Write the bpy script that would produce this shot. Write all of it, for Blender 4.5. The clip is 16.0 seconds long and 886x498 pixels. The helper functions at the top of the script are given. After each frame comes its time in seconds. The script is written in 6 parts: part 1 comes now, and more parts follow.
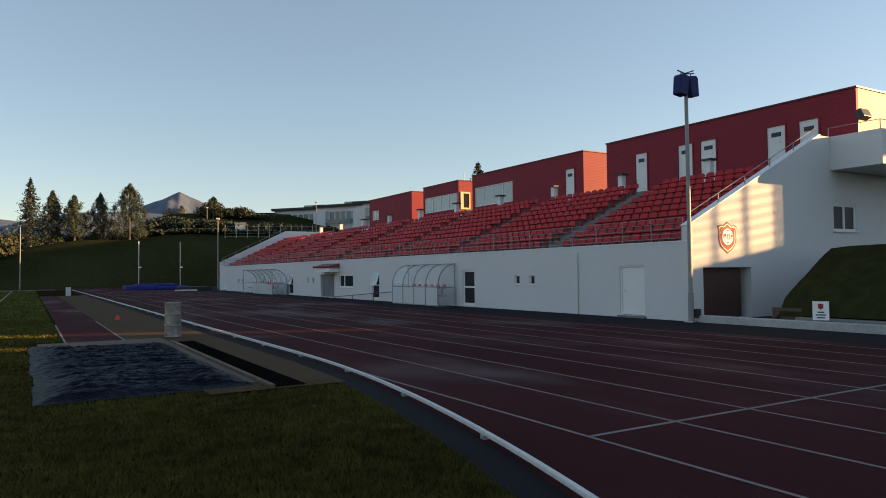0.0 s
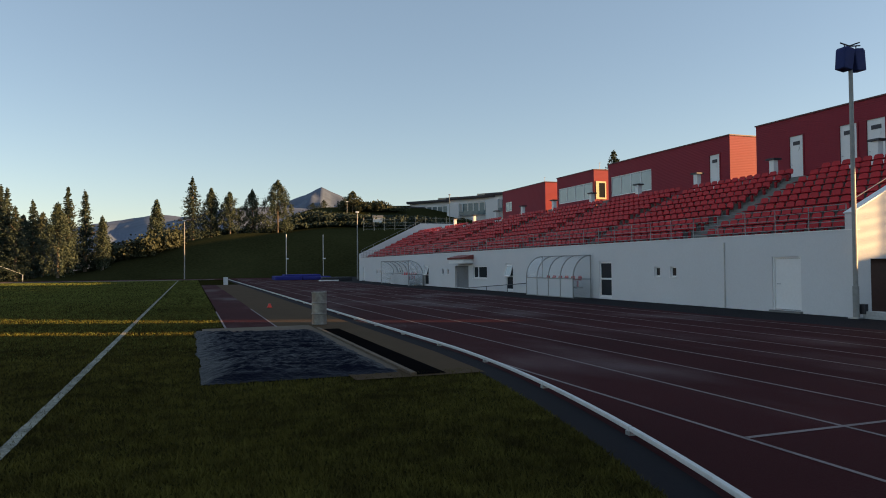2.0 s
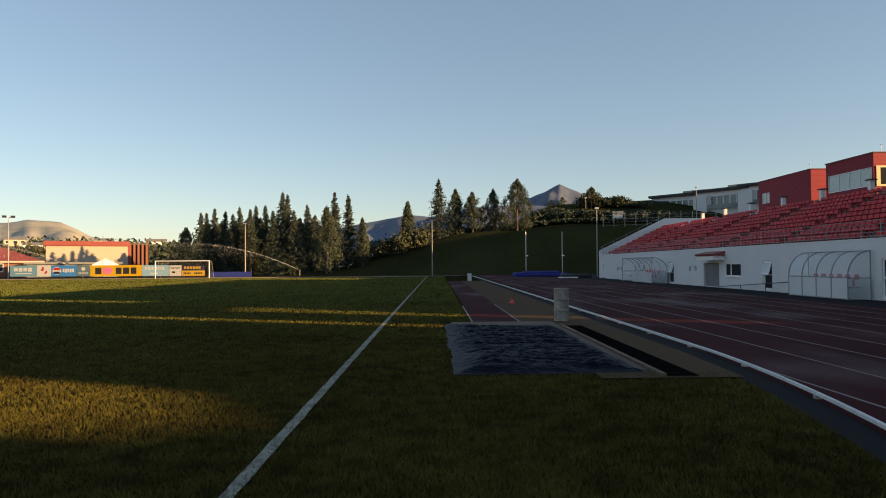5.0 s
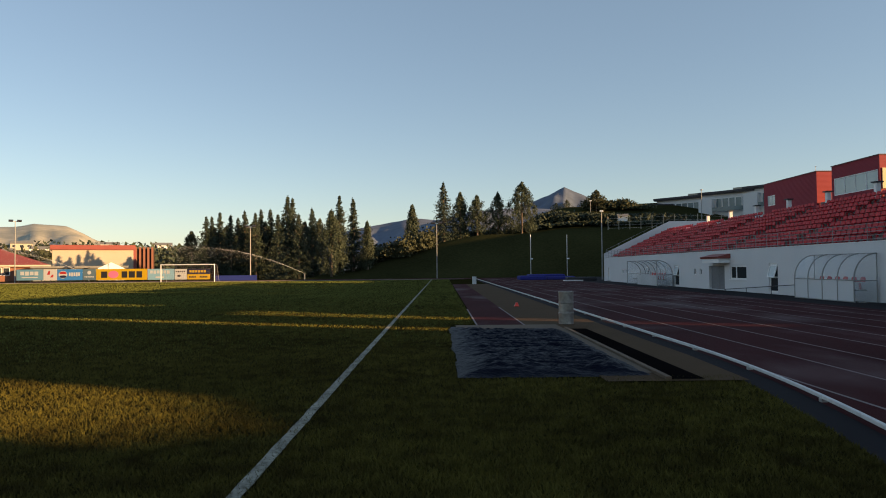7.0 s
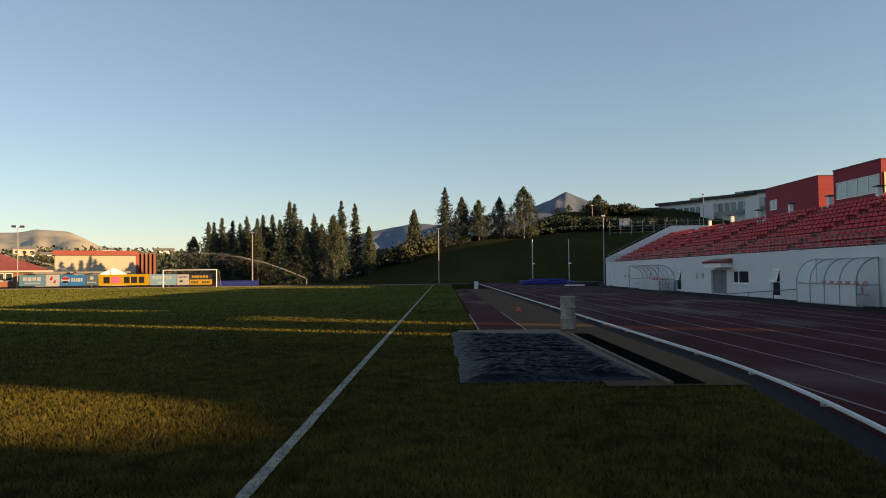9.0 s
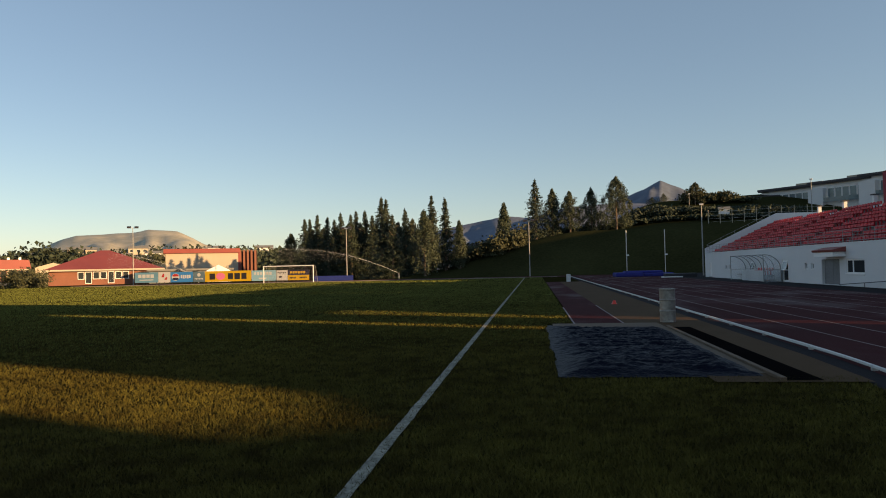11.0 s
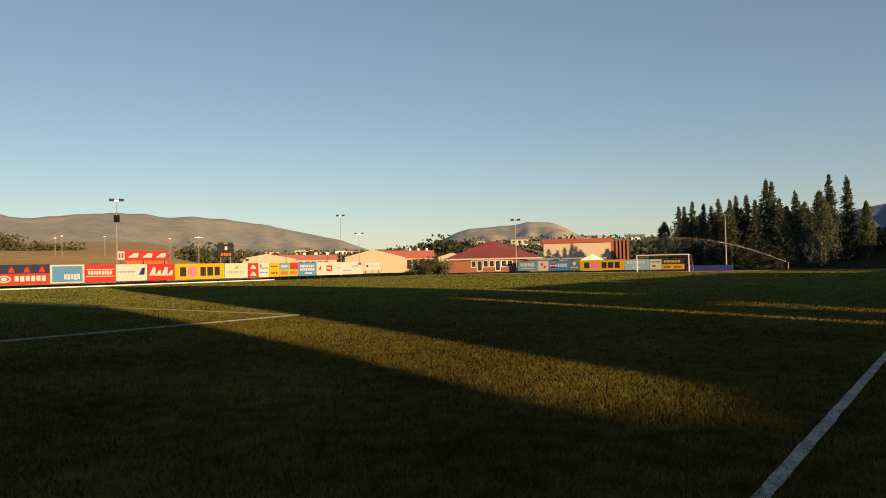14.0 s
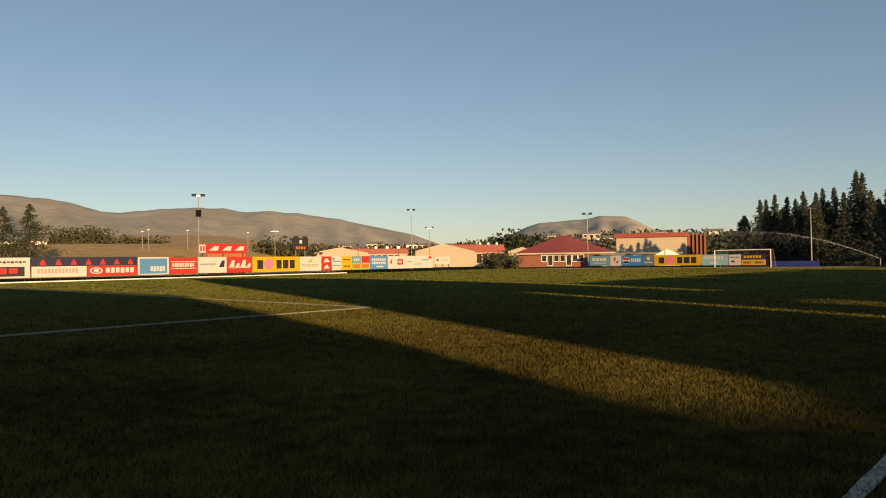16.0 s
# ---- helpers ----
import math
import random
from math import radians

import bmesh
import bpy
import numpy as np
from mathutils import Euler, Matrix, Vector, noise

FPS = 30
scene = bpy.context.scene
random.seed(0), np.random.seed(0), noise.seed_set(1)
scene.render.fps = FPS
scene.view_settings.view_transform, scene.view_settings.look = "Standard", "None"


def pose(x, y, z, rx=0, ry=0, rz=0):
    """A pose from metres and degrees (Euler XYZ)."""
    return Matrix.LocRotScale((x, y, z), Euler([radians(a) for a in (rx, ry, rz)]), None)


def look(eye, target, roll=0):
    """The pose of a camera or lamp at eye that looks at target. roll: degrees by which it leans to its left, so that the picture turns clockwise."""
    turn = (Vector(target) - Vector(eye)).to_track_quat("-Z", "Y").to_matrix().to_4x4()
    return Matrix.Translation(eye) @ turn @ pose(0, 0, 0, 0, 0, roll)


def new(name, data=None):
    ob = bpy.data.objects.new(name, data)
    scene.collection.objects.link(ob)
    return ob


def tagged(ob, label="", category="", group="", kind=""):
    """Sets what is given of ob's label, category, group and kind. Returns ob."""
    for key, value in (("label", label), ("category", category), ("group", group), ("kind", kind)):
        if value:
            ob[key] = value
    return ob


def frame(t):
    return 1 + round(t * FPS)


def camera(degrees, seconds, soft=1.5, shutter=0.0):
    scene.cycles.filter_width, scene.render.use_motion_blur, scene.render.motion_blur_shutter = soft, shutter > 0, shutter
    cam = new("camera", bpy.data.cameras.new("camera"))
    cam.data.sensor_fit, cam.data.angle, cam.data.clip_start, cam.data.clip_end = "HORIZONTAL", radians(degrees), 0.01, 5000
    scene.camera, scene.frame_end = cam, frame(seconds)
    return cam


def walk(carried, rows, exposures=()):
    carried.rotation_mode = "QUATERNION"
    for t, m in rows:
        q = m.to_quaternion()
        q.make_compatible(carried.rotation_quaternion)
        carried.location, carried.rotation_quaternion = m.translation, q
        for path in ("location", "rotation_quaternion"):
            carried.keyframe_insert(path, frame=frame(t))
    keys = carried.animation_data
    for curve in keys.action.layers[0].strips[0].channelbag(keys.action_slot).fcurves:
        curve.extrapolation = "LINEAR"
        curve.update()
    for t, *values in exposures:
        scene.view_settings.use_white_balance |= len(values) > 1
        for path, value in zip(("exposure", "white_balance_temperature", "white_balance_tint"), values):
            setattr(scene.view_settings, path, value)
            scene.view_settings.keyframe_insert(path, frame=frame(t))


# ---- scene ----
# camera, carried by hand and turned on the spot
cam = camera(65.15, 16.0, soft=1.0)


def turned(eye, yaw, pitch, roll):
    """Yaw to the left, pitch up, roll to the left, in degrees."""
    return pose(*eye, 0, 0, yaw) @ pose(0, 0, 0, 90 + pitch) @ pose(0, 0, 0, 0, 0, roll)


PATH = [
    (0, (0.157, -0.057, 1.595), -30.888, 1.963, -0.653),
    (0.5, (0.153, -0.054, 1.595), -30.971, 1.974, -0.686),
    (1, (0.138, -0.026, 1.591), -29.139, 1.910, -0.744),
    (1.5, (0.124, -0.008, 1.587), -24.516, 1.393, -0.738),
    (2, (0.092, -0.004, 1.589), -19.973, 1.373, -0.555),
    (2.5, (0.075, -0.043, 1.592), -15.708, 1.043, -0.554),
    (3, (0.068, -0.015, 1.587), -12.124, 1.224, -0.718),
    (3.5, (0.050, -0.005, 1.582), -8.877, 1.201, -0.517),
    (4, (0.026, 0.002, 1.584), -5.989, 1.233, -0.645),
    (4.5, (0.016, -0.000, 1.585), -3.083, 1.439, -0.626),
    (5, (-0.001, 0.000, 1.579), -0.469, 1.300, -0.462),
    (7.5, (0.008, -0.011, 1.579), -0.054, 1.786, -0.580),
    (8, (0.006, -0.024, 1.585), -0.020, 1.975, -0.619),
    (10.5, (-0.011, -0.064, 1.587), 0.989, 1.941, -0.817),
    (11, (-0.082, -0.032, 1.590), 7.483, 1.562, -1.337),
    (11.5, (-0.162, -0.049, 1.591), 12.674, 1.308, -1.336),
    (12, (-0.239, -0.072, 1.592), 17.436, 1.004, -1.683),
    (12.5, (-0.238, -0.104, 1.570), 24.406, 1.033, -1.054),
    (13, (-0.227, -0.087, 1.558), 29.596, 1.294, -1.041),
    (13.5, (-0.273, -0.107, 1.557), 34.055, 1.347, -1.402),
    (14, (-0.303, -0.098, 1.548), 37.486, 1.361, -1.205),
    (14.5, (-0.327, -0.093, 1.539), 40.650, 1.052, -0.990),
    (15, (-0.349, -0.119, 1.537), 42.408, 1.009, -1.024),
    (15.5, (-0.301, -0.111, 1.534), 43.137, 1.027, -0.757),
    (16, (-0.302, -0.100, 1.538), 43.274, 0.984, -0.896),
]
walk(cam, [(t, turned(eye, yaw, pitch, roll)) for t, eye, yaw, pitch, roll in PATH],
     [(0, 0.60, 8150, 15), (5, 0.37, 7850, 15), (8, 0.35, 7850, 14), (12.5, 0.02, 7650, 14), (16, -0.24, 7650, 14)])

# ---------------------------------------------------------------- light
SUN_AZ = math.atan2(0.92, -0.39)      # compass turn of the sun from north (+y) towards east (+x)
SUN_EL = radians(8.7)
world = bpy.data.worlds.new("world")
scene.world = world
world.use_nodes = True
_n = world.node_tree.nodes
_sky = _n.new("ShaderNodeTexSky")
_sky.sky_type = "NISHITA"
_sky.sun_disc = False
_sky.sun_elevation = radians(17)
_sky.sun_rotation = SUN_AZ
_sky.air_density = 1.0
_sky.dust_density = 0.3
_sky.ozone_density = 2.6
_haze = _n.new("ShaderNodeMix")       # thin even haze over the whole sky
_haze.data_type = "RGBA"
_haze.inputs[0].default_value = 0.32
_haze.inputs[7].default_value = (1.45, 2.40, 3.45, 1)
world.node_tree.links.new(_sky.outputs[0], _haze.inputs[6])
world.node_tree.links.new(_haze.outputs[2], _n["Background"].inputs[0])
_n["Background"].inputs[1].default_value = 0.138
sun = new("sun", bpy.data.lights.new("sun", "SUN"))
sun.data.energy = 8.2
sun.data.angle = radians(0.4)
sun.data.color = (1.0, 0.67, 0.35)
sun.matrix_world = look((0, 0, 0), (-0.92 * math.cos(SUN_EL), 0.39 * math.cos(SUN_EL), -math.sin(SUN_EL)))

# ---------------------------------------------------------------- materials


def mat(name, color, rough=0.7, metal=0.0, grain=8.0, vary=0.25, coarse=0.5, bump=0.15, per_object=0.0, stain=None, spec=0.5, relief=0.02, islands=False):
    """A surface with variation at two scales and fine relief. grain, coarse: cycles per metre."""
    m = bpy.data.materials.new(name)
    m.use_nodes = True
    nt = m.node_tree
    N, L = nt.nodes, nt.links
    b = N["Principled BSDF"]
    b.inputs["Roughness"].default_value = rough
    b.inputs["Metallic"].default_value = metal
    b.inputs["Specular IOR Level"].default_value = spec
    tc = N.new("ShaderNodeTexCoord")
    fine = N.new("ShaderNodeTexNoise")
    fine.inputs["Scale"].default_value = grain
    fine.inputs["Detail"].default_value = 4
    big = N.new("ShaderNodeTexNoise")
    big.inputs["Scale"].default_value = coarse
    big.inputs["Detail"].default_value = 5
    L.new(tc.outputs["Object"], fine.inputs["Vector"])
    L.new(tc.outputs["Object"], big.inputs["Vector"])
    add = N.new("ShaderNodeMath")
    add.operation = "ADD"
    L.new(fine.outputs["Fac"], add.inputs[0])
    L.new(big.outputs["Fac"], add.inputs[1])
    last = add
    if per_object:
        info = N.new("ShaderNodeObjectInfo")
        mul = N.new("ShaderNodeMath")
        mul.operation = "MULTIPLY_ADD"
        mul.inputs[1].default_value = per_object
        geo = N.new("ShaderNodeNewGeometry")
        L.new(geo.outputs["Random Per Island"] if islands else info.outputs["Random"], mul.inputs[0])
        L.new(add.outputs[0], mul.inputs[2])
        last = mul
    ramp = N.new("ShaderNodeMapRange")
    ramp.inputs["From Min"].default_value = 0.6
    ramp.inputs["From Max"].default_value = 1.4 + per_object
    L.new(last.outputs[0], ramp.inputs["Value"])
    mix = N.new("ShaderNodeMix")
    mix.data_type = "RGBA"
    dark = stain or tuple(c * (1 - vary) for c in color)
    light = tuple(min(1, c * (1 + vary * 0.6)) for c in color)
    mix.inputs[6].default_value = (*dark, 1)
    mix.inputs[7].default_value = (*light, 1)
    L.new(ramp.outputs["Result"], mix.inputs[0])
    L.new(mix.outputs[2], b.inputs["Base Color"])
    if bump:
        bp = N.new("ShaderNodeBump")
        bp.inputs["Strength"].default_value = bump
        bp.inputs["Distance"].default_value = relief
        L.new(fine.outputs["Fac"], bp.inputs["Height"])
        L.new(bp.outputs["Normal"], b.inputs["Normal"])
    return m


M_GRASS = mat("pitch grass", (0.026, 0.023, 0.008), 0.95, 0, 34, 0.45, 0.3, 0.9, spec=0.0, relief=0.03)
M_BANK = mat("bank grass", (0.036, 0.037, 0.015), 0.95, 0, 2.5, 0.5, 0.07, 0.6, spec=0.0)
M_TRACK = mat("running track", (0.056, 0.0128, 0.0145), 0.8, 0, 60, 0.4, 0.3, 0.35, spec=0.07)


def damp(m, scale, lo, hi, rough_wet):
    """Damp patches: smoother where a broad noise is high."""
    N, L = m.node_tree.nodes, m.node_tree.links
    tc = N.new("ShaderNodeTexCoord")
    stretch = N.new("ShaderNodeMapping")
    stretch.inputs["Scale"].default_value = (1.0, 0.45, 1.0)
    nz = N.new("ShaderNodeTexNoise")
    nz.inputs["Scale"].default_value = scale
    nz.inputs["Detail"].default_value = 5
    L.new(tc.outputs["Object"], stretch.inputs["Vector"])
    L.new(stretch.outputs["Vector"], nz.inputs["Vector"])
    for name, dry, wet in (("Roughness", 0.82, rough_wet), ("Specular IOR Level", 0.04, 0.12)):
        r = N.new("ShaderNodeMapRange")
        r.inputs["From Min"].default_value, r.inputs["From Max"].default_value = lo, hi
        r.inputs["To Min"].default_value, r.inputs["To Max"].default_value = dry, wet
        L.new(nz.outputs["Fac"], r.inputs["Value"])
        L.new(r.outputs["Result"], N["Principled BSDF"].inputs[name])


damp(M_TRACK, 0.35, 0.50, 0.72, 0.5)
M_RUNUP = mat("grey run-up", (0.095, 0.060, 0.036), 0.9, 0, 50, 0.25, 0.6, 0.3, spec=0.04)
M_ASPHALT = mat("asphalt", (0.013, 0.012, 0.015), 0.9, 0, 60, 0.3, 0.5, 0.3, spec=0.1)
M_LINE = mat("line paint", (0.24, 0.19, 0.185), 0.85, 0, 30, 0.4, 1.0, 0.1, spec=0.2)
M_CHALK = mat("chalk on grass", (0.30, 0.29, 0.24), 0.95, 0, 25, 0.75, 3.0, 0.6, spec=0.0)
# lit copy of the chalk, its dark tone raised for the sunny far lines
M_CHALKLIT = mat("sunlit chalk on grass", (0.26, 0.26, 0.21), 0.95, 0, 25, 0.4, 3.0, 0.6, spec=0.0)
M_WHITE = mat("white plaster", (0.66, 0.665, 0.67), 0.75, 0, 18, 0.06, 0.5, 0.12)
M_WHITEP = mat("white paint", (0.80, 0.80, 0.79), 0.45, 0, 12, 0.06, 1.0, 0.03)
M_DULLWALL = mat("dull white concrete", (0.42, 0.42, 0.41), 0.85, 0, 14, 0.3, 0.9, 0.2)
M_CONC = mat("concrete", (0.19, 0.19, 0.18), 0.85, 0, 16, 0.25, 0.8, 0.25)
M_SEAT = mat("red seat plastic", (0.52, 0.020, 0.028), 0.5, 0, 6, 0.25, 0.6, 0.03, per_object=0.8, spec=0.25)
M_SEATROW = mat("red seat plastic in rows", (0.52, 0.020, 0.028), 0.5, 0, 6, 0.25, 0.6, 0.03, per_object=0.8, spec=0.25, islands=True)
M_STEEL = mat("galvanised steel", (0.55, 0.56, 0.56), 0.42, 0.85, 14, 0.2, 2.0, 0.05)
M_POLE = mat("weathered pole zinc", (0.30, 0.30, 0.29), 0.6, 0.3)
M_DARKSTEEL = mat("dark steel", (0.05, 0.05, 0.06), 0.5, 0.5, 14, 0.2, 2.0, 0.05)
M_BLACK = mat("black plastic", (0.012, 0.013, 0.02), 0.4, 0, 14, 0.3, 2.0, 0.05)
M_SPEAKER = mat("speaker case", (0.012, 0.026, 0.12), 0.85, 0, 14, 0.2, 2.0, 0.05)
M_BARK = mat("bark", (0.16, 0.12, 0.09), 0.9, 0, 12, 0.4, 1.0, 0.5)
M_SPRUCE = mat("spruce needles", (0.031, 0.047, 0.026), 0.8, 0, 5, 0.5, 0.5, 0.3)
M_POPLAR = mat("poplar leaves", (0.048, 0.066, 0.035), 0.7, 0, 5, 0.45, 0.5, 0.3)
M_BUSH = mat("bush leaves", (0.056, 0.062, 0.027), 0.8, 0, 5, 0.5, 0.5, 0.3)
M_ROOFRED = mat("red roofing", (0.25, 0.052, 0.042), 0.6, 0, 6, 0.2, 0.4, 0.1)
M_BRICK = mat("brick wall", (0.22, 0.09, 0.058), 0.85, 0, 9, 0.25, 0.5, 0.2)
M_CREAM = mat("cream plaster", (0.42, 0.37, 0.29), 0.8, 0, 9, 0.08, 0.4, 0.1)
M_GLASS = mat("dark window glass", (0.03, 0.036, 0.042), 0.12, 0, 2, 0.1, 0.5, 0.0, spec=0.18)
M_HOUSEGLASS = mat("blue green house glass", (0.13, 0.19, 0.21), 0.1, 0, 1, 0.3, 0.4, 0.0, spec=0.5)
M_DARKIN = mat("dark interior", (0.035, 0.02, 0.018), 0.9, 0, 6, 0.3, 0.5, 0.1)
M_BLUE = mat("blue mat cover", (0.012, 0.020, 0.20), 0.8, 0, 6, 0.3, 0.8, 0.1)
M_TARP = mat("dark blue tarpaulin", (0.0048, 0.0066, 0.0145), 0.42, 0, 22, 0.35, 1.0, 0.9, spec=0.028)
M_SAND = mat("sand", (0.13, 0.09, 0.06), 0.95, 0, 40, 0.3, 1.0, 0.4)
# near-black colour stands in for the shade inside the trench
M_TRENCH = mat("trench darkness", (0.007, 0.006, 0.006), 0.95, 0, 40, 0.3, 1.0, 0.3, spec=0.0)
M_MOUNT = mat("mountain heath", (0.43, 0.38, 0.28), 0.95, 0, 0.02, 0.3, 0.0025, 0.0, stain=(0.24, 0.245, 0.19))
# blue of the distant air is mixed into the rock colour
M_PEAK = mat("bare mountain rock tinted with haze", (0.085, 0.115, 0.17), 0.95, 0, 0.02, 0.4, 0.004, 0.0)
M_HEATH = mat("dry heath", (0.46, 0.29, 0.09), 0.95, 0, 0.4, 0.4, 0.03, 0.3)


def cladding(name, color, pitch=0.09, rough=0.4):
    """Horizontal corrugated sheet: relief that repeats in z."""
    m = mat(name, color, rough, 0, 10, 0.12, 0.6, 0.0)
    N, L = m.node_tree.nodes, m.node_tree.links
    tc = N.new("ShaderNodeTexCoord")
    sep = N.new("ShaderNodeSeparateXYZ")
    L.new(tc.outputs["Object"], sep.inputs[0])
    mul = N.new("ShaderNodeMath")
    mul.operation = "MULTIPLY"
    mul.inputs[1].default_value = 2 * math.pi / pitch
    L.new(sep.outputs["Z"], mul.inputs[0])
    si = N.new("ShaderNodeMath")
    si.operation = "SINE"
    L.new(mul.outputs[0], si.inputs[0])
    bp = N.new("ShaderNodeBump")
    bp.inputs["Strength"].default_value = 0.35
    bp.inputs["Distance"].default_value = 0.008
    L.new(si.outputs[0], bp.inputs["Height"])
    L.new(bp.outputs["Normal"], N["Principled BSDF"].inputs["Normal"])
    return m


M_CLAD = cladding("red corrugated cladding", (0.27, 0.010, 0.025), 0.09, 0.7)
M_TIMBERCLAD = cladding("pale timber cladding", (0.50, 0.30, 0.17), 0.12, 0.6)


def plain(name, color, rough=0.5):
    return mat(name, color, rough, 0, 5, 0.1, 0.6, 0.0)


def glassy(name, tint=(0.9, 0.95, 1.0), alpha=0.25, rough=0.1):
    """Thin clear sheet: part see-through, part gloss."""
    m = bpy.data.materials.new(name)
    m.use_nodes = True
    N, L = m.node_tree.nodes, m.node_tree.links
    b = N["Principled BSDF"]
    b.inputs["Base Color"].default_value = (*tint, 1)
    b.inputs["Roughness"].default_value = rough
    b.inputs["Alpha"].default_value = alpha
    return m


M_CLEAR = glassy("clear acrylic sheet", (0.85, 0.9, 0.92), 0.2, 0.06)
M_MILKY = glassy("scuffed acrylic sheet", (0.72, 0.75, 0.77), 0.75, 0.4)
M_PANE = glassy("window pane", (0.75, 0.82, 0.82), 0.55, 0.05)

# ---------------------------------------------------------------- mesh helpers


def box_bm(x0, x1, y0, y1, z0, z1, bm=None, bevel=0.0):
    own = bmesh.new()
    vs = [own.verts.new((x, y, z)) for z in (z0, z1) for y in (y0, y1) for x in (x0, x1)]
    for f in ((0, 2, 3, 1), (4, 5, 7, 6), (0, 1, 5, 4), (2, 6, 7, 3), (0, 4, 6, 2), (1, 3, 7, 5)):
        own.faces.new([vs[i] for i in f])
    if bevel:
        bmesh.ops.bevel(own, geom=own.edges[:], offset=bevel, segments=2, affect="EDGES", profile=0.5)
    if bm is None:
        return own
    join(bm, own)
    return bm


def join(bm, other):
    me = bpy.data.meshes.new("tmp")
    other.to_mesh(me)
    bm.from_mesh(me)
    bpy.data.meshes.remove(me)
    other.free()


def tube(bm, a, b, r0, r1=None, n=8):
    """A tapered round bar from a to b."""
    a, b = Vector(a), Vector(b)
    r1 = r0 if r1 is None else r1
    q = (b - a).to_track_quat("Z", "Y")
    rings = []
    for p, r in ((a, r0), (b, r1)):
        rings.append([bm.verts.new(p + q @ Vector((r * math.cos(2 * math.pi * k / n), r * math.sin(2 * math.pi * k / n), 0))) for k in range(n)])
    for k in range(n):
        bm.faces.new((rings[0][k], rings[0][(k + 1) % n], rings[1][(k + 1) % n], rings[1][k]))
    bm.faces.new(rings[0][::-1])
    bm.faces.new(rings[1])
    return bm


def poly(bm, pts):
    return bm.faces.new([bm.verts.new(p) for p in pts])


def prism(bm, outline, axis, lo, hi):
    """Pulls a closed outline of 2D points along an axis."""
    def at(p, h):
        return {"x": (h, p[0], p[1]), "y": (p[0], h, p[1]), "z": (p[0], p[1], h)}[axis]
    a = [bm.verts.new(at(p, lo)) for p in outline]
    b = [bm.verts.new(at(p, hi)) for p in outline]
    n = len(a)
    bm.faces.new(a)
    bm.faces.new(b[::-1])
    for k in range(n):
        bm.faces.new((a[k], b[k], b[(k + 1) % n], a[(k + 1) % n]))
    bmesh.ops.recalc_face_normals(bm, faces=bm.faces[:])
    return bm


def mesh_of(name, bm, material):
    me = bpy.data.meshes.new(name)
    bm.to_mesh(me)
    bm.free()
    for m in material if isinstance(material, (list, tuple)) else [material]:
        me.materials.append(m)
    return me


def solid(name, bm, material, label="", category="", group="", kind="", at=None):
    """A thing, or a piece of the setting, that is one mesh."""
    ob = new(name, mesh_of(name, bm, material))
    if at is not None:
        ob.matrix_basis = at
    return tagged(ob, label, category, group, kind)


def thing(name, label, category, at=None, group="", kind=""):
    """An empty at the base of a thing that has parts."""
    ob = new(name)
    ob.empty_display_size = 0.2
    if at is not None:
        ob.matrix_basis = at
    return tagged(ob, label, category, group, kind)


def part(name, bm, material, parent, label=""):
    ob = new(name, mesh_of(name, bm, material))
    ob.parent = parent
    return tagged(ob, label)


def share(name, me, parent, m):
    """One more piece on mesh data that is already there."""
    ob = new(name, me)
    ob.parent = parent
    ob.matrix_basis = m
    return ob


# ---------------------------------------------------------------- terrain and ground
def smooth(t):
    t = max(0.0, min(1.0, t))
    return t * t * (3 - 2 * t)


CREST_X = (-26, -15, -5, 0, 7, 30, 60, 140)
CREST_Z = (0.0, 2.0, 5.2, 6.6, 8.0, 8.3, 9.5, 10.0)


def terrain(x, y):
    """Height of the land: flat field, a bank to the north, houses on a rising slope, and an unseen hillside added
    behind the stand to shade the bank.
    """
    crest = float(np.interp(x, CREST_X, CREST_Z))
    z = crest * smooth((y - 107) / 27)
    z += 7.5 * smooth((y - 132) / 34) * smooth((x - 8) / 22) * smooth((520 - y) / 300)
    # added hill, hidden by the cabins, that keeps sun off the north bank
    z += 18.5 * smooth((x - 78) / 22) * smooth((y - 48) / 9) * smooth((124 - y) / 16) * smooth((260 - x) / 100) * (1 + 0.2 * smooth((y - 60) / 8))
    z += 0.25 * noise.noise((x * 0.06, y * 0.06, 0)) * smooth((y - 107) / 12)
    return z


def cuts(*spans):
    out = []
    for a, b, step in spans:
        n = max(1, round((b - a) / step))
        out += [a + (b - a) * k / n for k in range(n)]
    return out + [spans[-1][1]]


xs = cuts((-5000, -1000, 1000), (-1000, -200, 200), (-200, -40, 20), (-40, 60, 2.5), (60, 110, 5), (110, 300, 19), (300, 1000, 100), (1000, 5000, 1000))
ys = cuts((-5000, -1000, 1000), (-1000, -100, 150), (-100, 30, 26), (30, 104, 6), (104, 180, 2.5), (180, 700, 40), (700, 1000, 100), (1000, 5000, 1000))
bm = bmesh.new()
grid = [[bm.verts.new((x, y, terrain(x, y) - 0.03)) for x in xs] for y in ys]
for j in range(len(ys) - 1):
    for i in range(len(xs) - 1):
        bm.faces.new((grid[j][i], grid[j][i + 1], grid[j + 1][i + 1], grid[j + 1][i])).smooth = True
solid("ground", bm, M_BANK, "rough dark green grass on flat land and banks", "ground", kind="structure")


def flat(outline, z):
    bm = bmesh.new()
    f = poly(bm, [(x, y, z) for x, y in outline])
    if f.normal.z < 0:
        f.normal_flip()
    return bm


def rect(x0, x1, y0, y1):
    return [(x0, y0), (x1, y0), (x1, y1), (x0, y1)]


KERB_X, BEND_Y, BEND_R = 4.72, 13.0, 36.0


